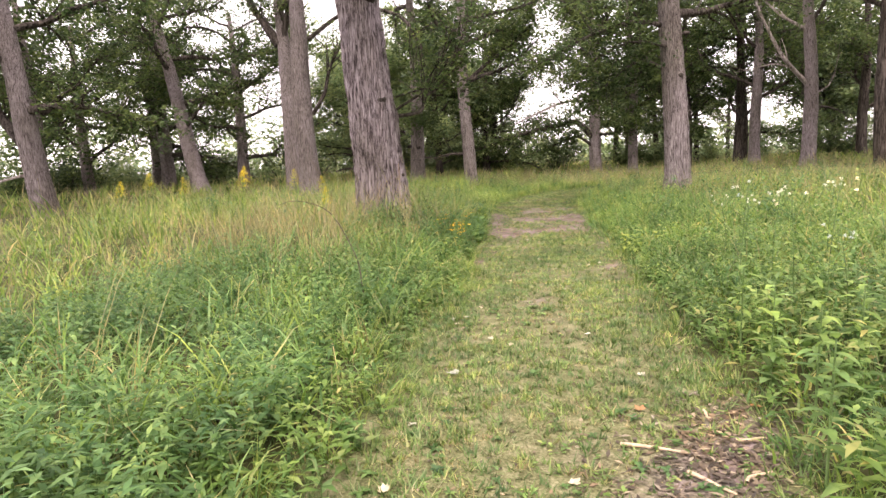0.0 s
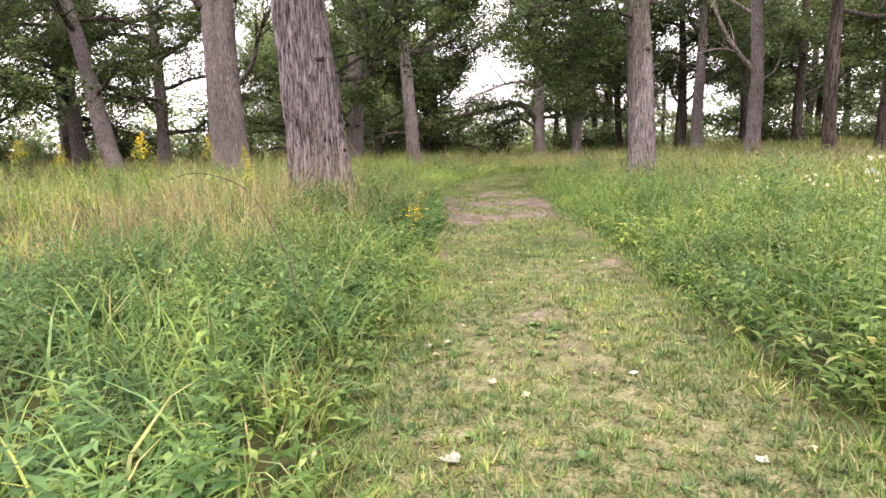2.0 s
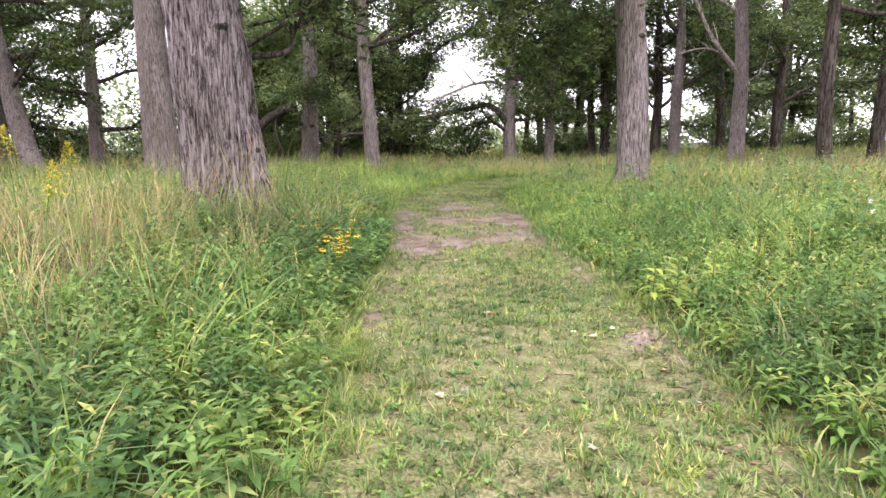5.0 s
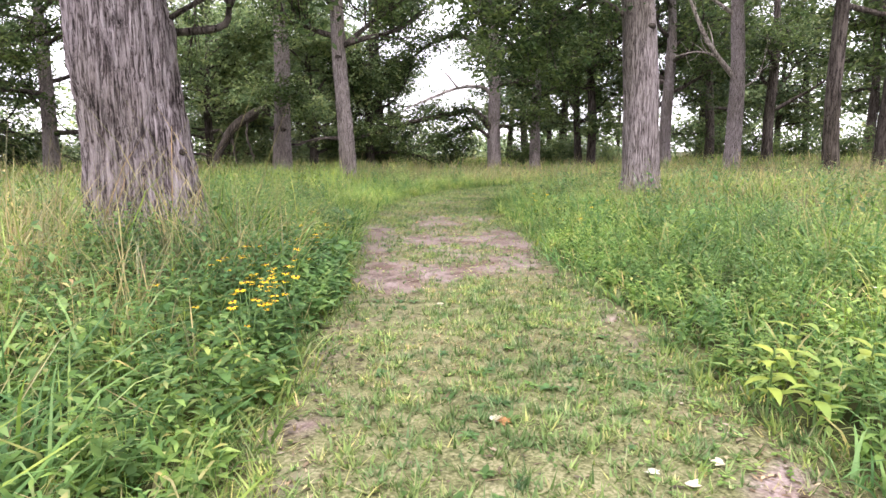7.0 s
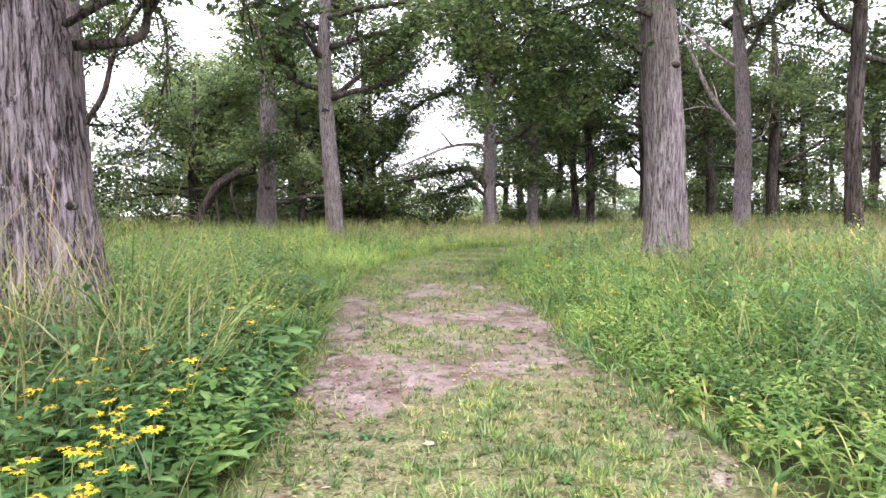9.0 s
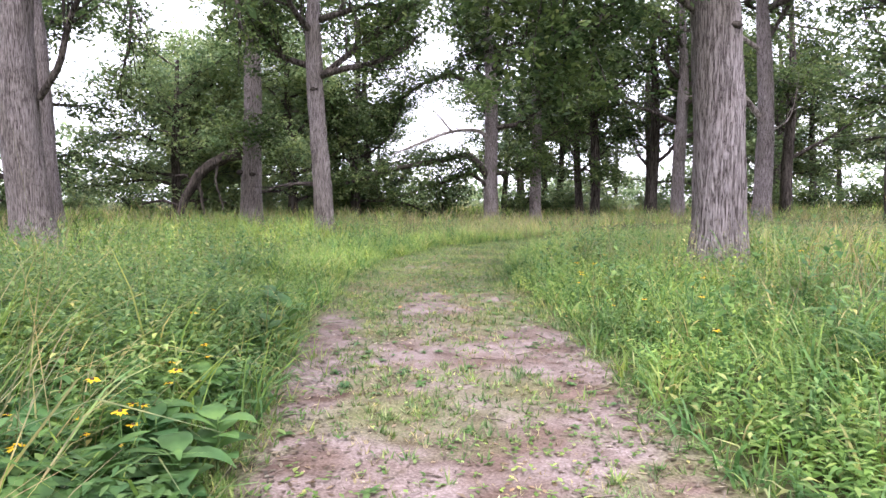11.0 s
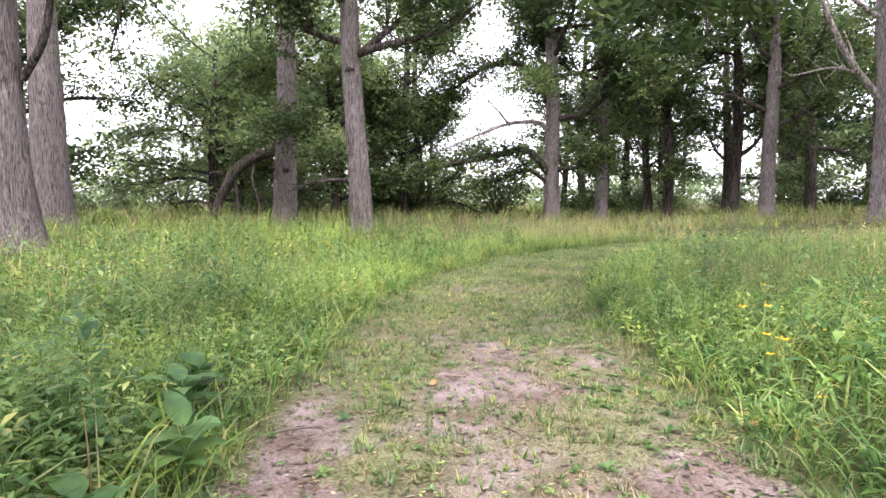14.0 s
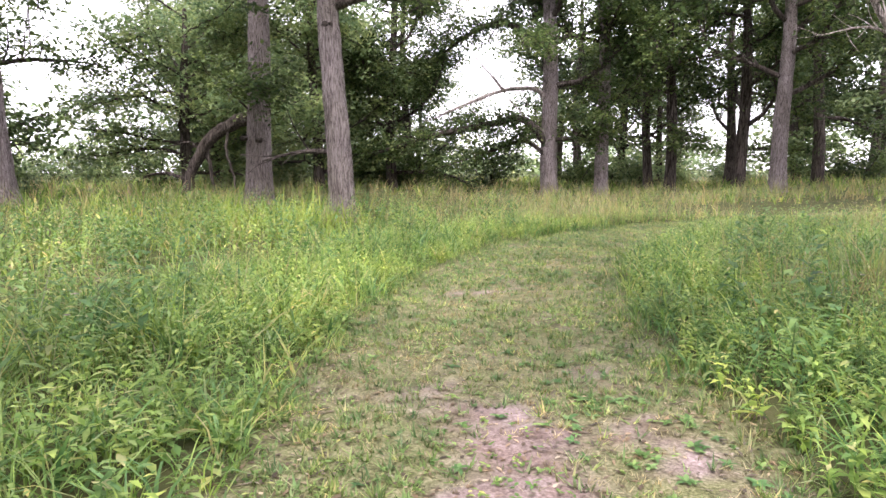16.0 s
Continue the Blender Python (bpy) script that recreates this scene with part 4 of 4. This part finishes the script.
weeds("bank_forbs", "bright green leafy forbs banked along the path's bend", SPRING, 38, 15000, (-11, 3, 11, 32), 0.02, 1.7, lambda x, y, d, s: np.where(s > 0, 0.85, 0.55 * step(15, 18, y)) * np.clip(0.75 + 0.6 * wave(x, y, 1.5, 2), 0.15, 1), 0.5, 0.115, 0.042, 12)
weeds("mixed_forbs", "tall mixed leafy forbs behind the path's bank", WEED, 39, 9000, (-16, -3, 12, 30), 1.3, 7.5, lambda x, y, d, s: 0.5 * (s > 0) * np.clip(0.3 + 0.9 * wave(x, y, 1.1, 9), 0, 1), 0.85, 0.17, 0.06, 11)
weeds("low_weeds", "low leafy weeds filling the near bank", WEED, 40, 5000, (0.5, 7.0, -3.5, 5.0), -0.12, 1.8, lambda x, y, d, s: 0.28 * (s > 0), 0.34, 0.13, 0.05, 9)
weeds("low_weeds", "low leafy weeds filling the bank at the bend", WEED, 41, 3500, (-9, -1, 14, 22), -0.08, 1.0, lambda x, y, d, s: 0.3 * (s > 0), 0.32, 0.12, 0.048, 9)


# single taller plants that break the meadow's top
weeds("tall_weeds", "dark green weeds standing in clumps over the meadow", DARK_WEED, 42, 7000, (-14, 12, 6, 32), 0.8, 9.0, lambda x, y, d, s: step(0.05, 0.6, wave(x, y, 2.1, 21)) * (1 - dryness(x, y, d, s)), 0.86, 0.21, 0.08, 12)
weeds("pale_forbs", "pale yellow-green forbs standing over the meadow", SPRING, 43, 6000, (-14, 12, 5, 32), 2.0, 9.0, lambda x, y, d, s: step(0.1, 0.7, wave(x, y, 1.8, 33)) * (1 - dryness(x, y, d, s)), 0.84, 0.17, 0.055, 12)
weeds("brown_forbs", "dry brown forbs gone to seed in the meadow", STRAW, 44, 5000, (-14, 12, 3, 34), 1.2, 11.0, lambda x, y, d, s: step(0.15, 0.7, wave(x, y, 1.5, 41)) * (0.35 + 0.65 * (s > 0) * (y < 9) + 0.5 * step(15, 17, y)), 0.95, 0.09, 0.03, 16)
weeds("dark_weeds", "dark leafy weeds under the near bank's grass", DARK_WEED, 45, 4200, (-2.5, 6, -3.5, 4.0), 0.4, 4.5, lambda x, y, d, s: (s > 0) * np.clip(0.2 + 0.5 * step(1.5, -0.5, y) + 0.6 * wave(x, y, 1.5, 17), 0, 1), 0.62, 0.15, 0.05, 12)


# ---- low shrubs under the far trees ----
def shrub(x, y, height, seed, leaf):
    rng = np.random.default_rng(seed)
    ob = new("shrub")
    ob.location = (x, y, float(land(np.array([x]), np.array([y]))[0]))
    tagged(ob, "dense leafy shrub under the trees", "shrub", "shrubs under the trees")
    clumps, heap = [], Heap()
    for k in range(9):
        line, *_ = branch(rng, (0, 0, 0), k * 2.4, rng.uniform(0.6, 1.3), height * rng.uniform(0.8, 1.15), -0.3, 0.2, 6)
        heap.add(*tube(line, np.linspace(0.05, 0.012, len(line)), 4, cap=False))
        clumps += [p + rng.normal(0, 0.4, 3) for p in line[1:] for _ in range(3)]
    part("woody_base", heap.mesh("woody_base", BARK_DARK), ob)
    crown = Heap()
    crown.add(*sprays(rng, clumps, 28, 0.5, 0.25))
    part("crown", crown.mesh("crown", leaf), ob)
    return ob


bushes = [shrub(-20, 56, 4.0, 1, OAK_LEAF), shrub(-24, 50, 3.2, 2, OAK_LEAF), shrub(-31, 47, 3.0, 3, SHRUB_LEAF)]
rng = np.random.default_rng(3)
for az, d in ((-33, 50), (-30.5, 54), (-28.5, 47), (-35, 58), (-15.5, 62), (-13, 66), (-11, 60), (-8, 72), (-4.5, 66), (0, 70), (3.5, 60), (7, 66), (11, 58), (15, 64), (20, 60), (-40, 60), (-43, 56), (-57, 62), (-62, 60), (-66, 56), (-70, 50), (-74, 46), (-60, 48), (-55, 70), (-52, 66), (-48, 58), (-78, 42)):
    a = radians(az)
    x, y = d * math.sin(a), 8 + d * math.cos(a)
    copy_thing(bushes[int(rng.integers(0, 3))], pose(x, y, float(land(np.array([x]), np.array([y]))[0]), 0, 0, rng.uniform(0, 360)) @ Matrix.Scale(rng.uniform(0.75, 1.25), 4))


# ---- flowers and single plants ----
def on_land(x, y):
    return float(land(np.array([x]), np.array([y]))[0])


def one_ribbons(name, mat, base, az, el, length, width, droop, seg=3, leaf=True):
    return mesh_of(name, *ribbons(np.asarray(base, float).reshape(-1, 3), np.asarray(az, float), el, length, width, droop, seg, leaf), mat)


def coneflower(height, seed):
    rng = np.random.default_rng(seed)
    ob = new("coneflower")
    tagged(ob, "yellow coneflower with a dark centre on a thin stem", "flower", "yellow coneflowers")
    bend = rng.uniform(-0.06, 0.06, 2)
    line = smooth_line([(0, 0, -0.02), (bend[0] * 0.4, bend[1] * 0.4, height * 0.5), (bend[0], bend[1], height)], 7)
    part("stem", mesh_of("stem", *tube(line, np.linspace(0.004, 0.0025, 7), 5), STEM, True), ob)
    for k in range(4):
        h = height * (0.25 + 0.15 * k)
        part("leaf", one_ribbons("leaf", DARK_WEED, (bend[0] * 0.5, bend[1] * 0.5, h), [k * 2.3], 0.5, 0.13, 0.04, 1.0), ob)
    bm = bmesh.new()
    bmesh.ops.create_uvsphere(bm, u_segments=8, v_segments=6, radius=0.011)
    me = bpy.data.meshes.new("disc")
    bm.to_mesh(me)
    bm.free()
    me.materials.append(DISC)
    disc = part("flower_head", me, ob, "dark brown domed centre")
    disc.location = (bend[0], bend[1], height)
    n = 12
    az = np.arange(n) * 2 * np.pi / n + rng.uniform(0, 0.2, n)
    base = np.stack([0.007 * np.cos(az), 0.007 * np.sin(az), np.zeros(n)], -1)
    part("petals", one_ribbons("petals", YELLOW, base, az, rng.uniform(-0.1, 0.35, n), 0.036, 0.016, rng.uniform(0.2, 0.9, n)), disc, "bright yellow petals")
    return ob


flowers = [coneflower(h, k) for k, h in enumerate((0.52, 0.6, 0.46, 0.56))]
SPOTS = [(-1.09, 7.37), (-1.14, 7.63), (-1.63, 8.5), (-0.9, 8.05), (-0.7, 7.33), (-0.37, 7.3), (0.01, 6.99), (-0.08, 6.87), (0.2, 7.0), (-1.91, 9.59), (-1.25, 9.64),
         (-1.4, 9.95), (-0.08, 7.21), (-0.35, 7.41), (-1.68, 10.77), (-1.57, 10.09), (-1.6, 9.78), (-2.04, 9.62), (-1.81, 9.18), (-3.15, 11.8), (-2.43, 10.5),
         (-2.97, 11.17), (-2.3, 11.08), (-2.2, 10.81)]
RIGHT = [(0.75, 12.5), (0.84, 15.42), (1.23, 15.34), (1.69, 16.6), (1.89, 15.86), (0.1, 13.75), (0.2, 13.4), (0.4, 14.2), (0.61, 13.96), (-1.1, 16.4), (0.63, 15.57),
         (-0.9, 15.75), (-0.95, 15.4), (-0.85, 15.18), (-0.7, 14.75), (-0.5, 14.1), (-0.9, 16.8), (-0.99, 18.14)]
rng = np.random.default_rng(12)
extra = [(x + rng.normal(0, 0.28), y + rng.normal(0, 0.28)) for x, y in SPOTS[:10] for _ in range(7)]
for k, (x, y) in enumerate(SPOTS + RIGHT + extra):
    d, side = (float(q[0]) for q in beside(np.array([x]), np.array([y])))
    x -= 0.9 * side * max(0.0, 0.38 - d)
    turn = pose(x, y, on_land(x, y), rng.uniform(-7, 7), rng.uniform(-7, 7), rng.uniform(0, 360))
    if k < 4:
        flowers[k].matrix_basis = turn
    else:
        copy_thing(flowers[k % 4], turn @ Matrix.Scale(rng.uniform(0.62, 0.95), 4))


def goldenrod(x, y, height, seed):
    rng = np.random.default_rng(seed)
    ob = new("goldenrod")
    ob.location = (x, y, on_land(x, y))
    tagged(ob, "tall goldenrod with feathery yellow plumes above the grass", "goldenrod", "goldenrods")
    tip = rng.uniform(-0.15, 0.15, 2)
    line = smooth_line([(0, 0, -0.02), (tip[0] * 0.3, tip[1] * 0.3, height * 0.6), (tip[0], tip[1], height)], 9)
    part("stem", mesh_of("stem", *tube(line, np.linspace(0.008, 0.003, 9), 5), STEM, True), ob)
    n = 46
    u = rng.uniform(0.15, 0.95, n)
    at = np.stack([np.interp(u, np.linspace(0, 1, 9), line[:, k]) for k in range(3)], -1)
    part("leaves", one_ribbons("leaves", LIME, at, rng.uniform(0, 6.28, n), rng.uniform(0.2, 0.9, n), 0.13, 0.02, 0.8), ob)
    n = 160
    u = rng.uniform(0, 1, n)
    az = rng.uniform(0, 6.28, n)
    out = 0.16 * (1 - u) * rng.uniform(0.2, 1, n)
    base = np.stack([tip[0] + out * np.cos(az), tip[1] + out * np.sin(az), height - 0.22 + 0.3 * u], -1)
    part("plume", one_ribbons("plume", GOLD, base, az, rng.uniform(-0.3, 1.0, n), 0.045, 0.016, 0.5), ob, "yellow flower plume")["kind"] = "stuff"


for k, (x, y, h) in enumerate([(-3.2, 4.3, 1.45), (-3.5, 4.55, 1.5), (-2.7, 5.2, 1.35), (-4.4, 4.0, 1.4), (-5.8, 4.1, 1.5), (-6.2, 4.5, 1.5), (-6.0, 3.7, 1.4), (-2.4, 5.6, 1.2), (-1.9, 4.9, 1.1)]):
    goldenrod(x, y, h, 200 + k)


def white_flower(x, y, height, seed):
    rng = np.random.default_rng(seed)
    ob = new("white_wildflower")
    ob.location = (x, y, on_land(x, y))
    tagged(ob, "tall weed with small fluffy white flower heads", "wildflower", "white wildflowers")
    bend = rng.uniform(-0.12, 0.12, 2)
    line = smooth_line([(0, 0, -0.02), (0, 0, height * 0.5), (bend[0], bend[1], height)], 8)
    part("stem", mesh_of("stem", *tube(line, np.linspace(0.007, 0.003, 8), 5), STEM, True), ob)
    n = 16
    u = np.linspace(0.15, 0.8, n)
    at = np.stack([np.interp(u, np.linspace(0, 1, 8), line[:, k]) for k in range(3)], -1)
    part("leaves", one_ribbons("leaves", WEED, at, np.arange(n) * 2.4, 0.4, 0.16 * (1.2 - u), 0.05, 1.0), ob)
    for k in range(5):
        az = rng.uniform(0, 6.28)
        top = (bend[0] + 0.11 * math.cos(az), bend[1] + 0.11 * math.sin(az), height + rng.uniform(-0.12, 0.05))
        stalk = smooth_line([line[-2], tuple((np.array(top) + line[-2]) / 2 + [0, 0, -0.02]), top], 5)
        part("stalk", mesh_of("stalk", *tube(stalk, np.full(5, 0.002), 4), STEM), ob)
        m = 22
        a = rng.uniform(0, 6.28, m)
        part("flower_head", one_ribbons("flower_head", WHITE, np.repeat([top], m, 0), a, rng.uniform(-0.2, 1.5, m), 0.026, 0.009, 0.4), ob, "fluffy white flower head")


for k, (x, y, h) in enumerate([(5.2, 2.8, 1.35), (5.6, 2.9, 1.3), (5.85, 3.1, 1.4), (6.0, 2.7, 1.05), (6.5, 3.6, 1.35), (5.3, 4.1, 1.2), (7.0, 3.2, 1.3), (4.9, 5.0, 1.05), (5.7, 5.8, 1.1), (4.4, 6.6, 0.95)]):
    white_flower(x, y, h, 300 + k)


def arching_stem():
    ob = new("arching_stem")
    ob.location = (1.45, 2.15, on_land(1.45, 2.15))
    tagged(ob, "thin dark stem arching over the grass", "stem")
    line = smooth_line([seen(0, 0, -0.03), seen(-0.03, 0, 0.4), seen(-0.08, 0, 0.7), seen(-0.3, 0.03, 1.12), seen(-0.5, 0.05, 1.27), seen(-0.78, 0.08, 1.33), seen(-1.0, 0.1, 1.28)], 18)
    part("stalk", mesh_of("stalk", *tube(line, np.linspace(0.0075, 0.003, 18), 6), DARK_STEM, True), ob)
    rng = np.random.default_rng(4)
    for p in line[9::2]:
        for _ in range(2):
            part("leaf", one_ribbons("leaf", WEED, p, [rng.uniform(0, 6.28)], rng.uniform(-0.6, 0.2), 0.07, 0.016, 0.8), ob)


arching_stem()


def leafy_plant(name, label, x, y, mat, count, length, width, height, seed, el=(0.5, 1.1)):
    """A plant whose large leaves can be told apart."""
    rng = np.random.default_rng(seed)
    ob = new(name)
    ob.location = (x, y, on_land(x, y))
    tagged(ob, label, "plant")
    stem = smooth_line([(0, 0, -0.02), (0.01, 0.01, height * 0.6), (0.02, 0, height)], 5)
    part("stem", mesh_of("stem", *tube(stem, np.linspace(0.009, 0.004, 5), 5), STEM, True), ob)
    for k in range(count):
        u = (k + 0.5) / count
        p = (0.02 * u, 0.0, height * (0.3 + 0.7 * u))
        part("leaf", one_ribbons("leaf", mat, p, [k * 2.4 + rng.uniform(-0.3, 0.3)], rng.uniform(*el), length * rng.uniform(0.75, 1.2), width * rng.uniform(0.8, 1.15), rng.uniform(0.9, 1.6), 5), ob)


for k, (x, y) in enumerate([(-1.83, 9.83), (-1.65, 9.34), (-1.45, 9.6), (-2.4, 10.19), (-1.45, 8.95), (-2.1, 9.4), (-3.9, 13.4), (-4.1, 13.7), (-3.0, 12.2), (-1.9, 8.6), (-2.3, 9.0), (-2.0, 9.9), (-2.6, 9.6), (-1.75, 8.95), (-2.9, 10.3), (-2.25, 10.6), (-1.6, 10.0), (-2.5, 8.5), (-3.3, 12.9), (-3.7, 12.6)]):
    leafy_plant("broadleaf_plant", "dark green plant with large floppy leaves", x, y, DARK_WEED, 10, 0.25, 0.14, 0.34, 400 + k)
for k, (x, y) in enumerate([(2.8, 7.05), (3.0, 6.94), (3.25, 7.2), (2.95, 7.5)]):
    leafy_plant("lime_weed", "bright yellow-green weed with drooping leaves", x, y, LIME, 11, 0.17, 0.055, 0.42, 430 + k, (0.2, 0.9))
for k, (x, y) in enumerate([(-1.75, 17.4), (-1.5, 17.8), (-1.95, 17.9)]):
    leafy_plant("silvery_weed", "pale silvery green weed at the path's edge", x, y, LUSH, 16, 0.14, 0.045, 0.55, 450 + k, (0.2, 0.9))
for k, (x, y) in enumerate([(5.6, 1.5), (5.9, 1.0), (6.1, 1.7), (5.3, 2.2), (6.4, 0.7), (6.0, 0.3), (2.2, 0.6), (1.3, 1.2)]):
    leafy_plant("leafy_weed", "tall leafy green weed beside the path", x, y, WEED if k % 2 else BRIGHT, 16, 0.15, 0.05, 0.8, 470 + k, (0.2, 0.9))


# ---- litter on the path ----
def fallen_leaf(x, y, size, mat, seed, label):
    rng = np.random.default_rng(seed)
    n = 5
    az = np.linspace(-1.0, 1.0, n) + rng.uniform(0, 6.28)
    base = np.zeros((n, 3))
    verts, tris = ribbons(base, az, rng.uniform(0.05, 0.5, n), size * (0.55 + 0.45 * np.cos(np.linspace(-1.3, 1.3, n))), size * 0.55, rng.uniform(-0.2, 0.7, n), 3, True)
    ob = new("fallen_leaf", mesh_of("fallen_leaf", verts, tris, mat))
    ob.location = (x, y, on_land(x, y) + 0.018)
    tagged(ob, label, "leaf", "leaves lying on the path")


PALE = [(3.39, 1.0), (2.38, 2.47), (2.47, 2.6), (3.14, 2.01), (3.37, 1.91), (3.66, 0.01), (4.7, 1.59), (4.89, -0.23), (4.89, 1.85), (4.06, -0.78), (2.6, 6.47), (2.3, 6.26), (2.48, 6.2), (0.2, 8.77),
        (2.55, 2.35), (2.9, 4.4), (1.9, 4.7), (2.4, 3.1), (3.9, 2.5), (1.5, 6.5)]
for k, (x, y) in enumerate(PALE):
    fallen_leaf(x, y, 0.1 if k == 0 else 0.06, PALE_LEAF, 500 + k, "bleached curled dead leaf on the mown grass")
for k, (x, y) in enumerate([(0.62, 11.62), (5.55, 1.3), (1.53, 6.52), (-0.9, 15.1), (4.9, 0.9), (-3.1, 15.0)]):
    fallen_leaf(x, y, 0.07, RUST_LEAF, 540 + k, "rusty brown dead leaf beside the path")


def stick(x, y, length, az, r, mat, seed, label):
    rng = np.random.default_rng(seed)
    a = radians(az)
    ctrl = [(u * length * math.cos(a) + rng.normal(0, 0.012), u * length * math.sin(a) + rng.normal(0, 0.012), r + 0.004) for u in np.linspace(-0.5, 0.5, 4)]
    ob = new("stick", mesh_of("stick", *tube(smooth_line(ctrl, 8), np.linspace(r, r * 0.5, 8), 6, 0.15, seed), mat, True))
    ob.location = (x, y, on_land(x, y))
    tagged(ob, label, "stick", "sticks lying on the path")


for k, (x, y, ln, az) in enumerate([(-1.32, 13.31, 0.28, -20), (-0.94, 14.0, 0.3, -45), (-1.2, 12.89, 0.22, 10), (-0.9, 13.26, 0.24, 60), (-3.16, 13.03, 0.2, 30), (-3.4, 13.83, 0.3, 50),
                                    (-3.07, 15.3, 0.16, 15), (-0.6, 11.4, 0.18, -10), (-1.7, 12.2, 0.15, 80), (0.2, 10.6, 0.2, 20), (-2.2, 14.4, 0.2, -30), (-0.3, 12.6, 0.16, 45), (0.9, 9.9, 0.3, 15)]):
    stick(x, y, ln, az, 0.006, TWIG, 600 + k, "thin dark twig on the bare soil")
for k, (x, y, ln, az) in enumerate([(5.15, 0.38, 0.42, 12), (5.5, 0.1, 0.3, -25), (5.6, 0.75, 0.2, 40), (5.3, 1.0, 0.16, -60), (5.7, 0.3, 0.22, 70)]):
    stick(x, y, ln, az, 0.013, WOODCHIP, 640 + k, "weathered pale piece of wood beside the path")


def twig_litter():
    rng = np.random.default_rng(62)
    n = 2600
    x, y = rng.uniform(-5, 2.5, n), rng.uniform(8, 18, n)
    d, side = beside(x, y)
    keep = (d < 0.05) & (rng.random(n) < 0.25 + 0.6 * np.exp(-((d + 0.2) / 0.25) ** 2))
    x, y = x[keep], y[keep]
    n = len(x)
    heap = Heap()
    heap.add(*ribbons(np.stack([x, y, land(x, y) + rng.uniform(0.004, 0.014, n)], -1), rng.uniform(0, 6.28, n), rng.uniform(-0.05, 0.1, n), rng.uniform(0.03, 0.13, n), rng.uniform(0.005, 0.012, n), 0.1, 2))
    tagged(new("twig_litter", heap.mesh("twig_litter", TWIG)), "small dark twigs and stalks strewn on the soil", "litter", kind="stuff")


twig_litter()


def wood_chips():
    rng = np.random.default_rng(61)
    n = 1500
    x, y = rng.normal(5.5, 0.26, n), rng.normal(0.55, 0.6, n)
    heap = Heap()
    heap.add(*ribbons(np.stack([x, y, land(x, y) + rng.uniform(0.003, 0.03, n)], -1), rng.uniform(0, 6.28, n), rng.uniform(-0.2, 0.3, n), rng.uniform(0.03, 0.09, n), rng.uniform(0.012, 0.035, n), 0.5, 2, True))
    tagged(new("dead_leaves", heap.mesh("dead_leaves", LITTER)), "heap of brown dead leaves and chips at the path's edge", "dead leaves", kind="stuff")


wood_chips()


def small_blooms(name, label, mat, seed, count, cx, cy, sx, sy, low, high, size):
    """Many small flower heads over the grass."""
    rng = np.random.default_rng(seed)
    x, y = rng.normal(cx, sx, count), rng.normal(cy, sy, count)
    d, _ = beside(x, y)
    x, y = x[d > 0.3], y[d > 0.3]
    n = len(x)
    z, h = land(x, y), rng.uniform(low, high, n)
    az = rng.uniform(0, 6.28, n)
    stems, heads = Heap(), Heap()
    stems.add(*ribbons(np.stack([x, y, z], -1), az, 1.5, h, 0.004, 0.15, 2))
    for k in range(6):
        heads.add(*ribbons(np.stack([x + 0.05 * h * np.cos(az), y + 0.05 * h * np.sin(az), z + h], -1), az + k * 1.05, 0.3, size, size * 0.6, 0.5, 2, True))
    ob = tagged(new(name, heads.mesh(name, mat)), label, "wildflowers", kind="stuff")
    part("stems", stems.mesh("stems", WEED), ob)["kind"] = "stuff"


small_blooms("yellow_wildflowers", "small yellow flowers scattered at the oak's foot", YELLOW, 71, 90, 1.2, 16.6, 1.1, 1.0, 0.35, 0.6, 0.016)
small_blooms("yellow_wildflowers", "small yellow flowers in the open grass", GOLD, 72, 120, 4.2, 13.5, 1.8, 1.6, 0.4, 0.65, 0.018)
small_blooms("white_wildflowers", "tiny white flowers in the tall meadow", WHITE, 73, 110, 6.0, 7.0, 1.8, 2.2, 0.6, 1.0, 0.014)
small_blooms("brown_seedheads", "rusty brown seed heads above the meadow grass", LITTER, 74, 260, -5.5, 6.4, 1.9, 1.1, 0.7, 1.05, 0.03)
small_blooms("brown_seedheads", "rusty brown seed heads beside the bend", LITTER, 75, 200, -0.6, 20.3, 0.8, 1.0, 0.6, 1.0, 0.03)
small_blooms("brown_seedheads", "brown seed heads in the left meadow", LITTER, 76, 260, -8.0, 15.0, 1.6, 2.2, 0.7, 1.0, 0.025)
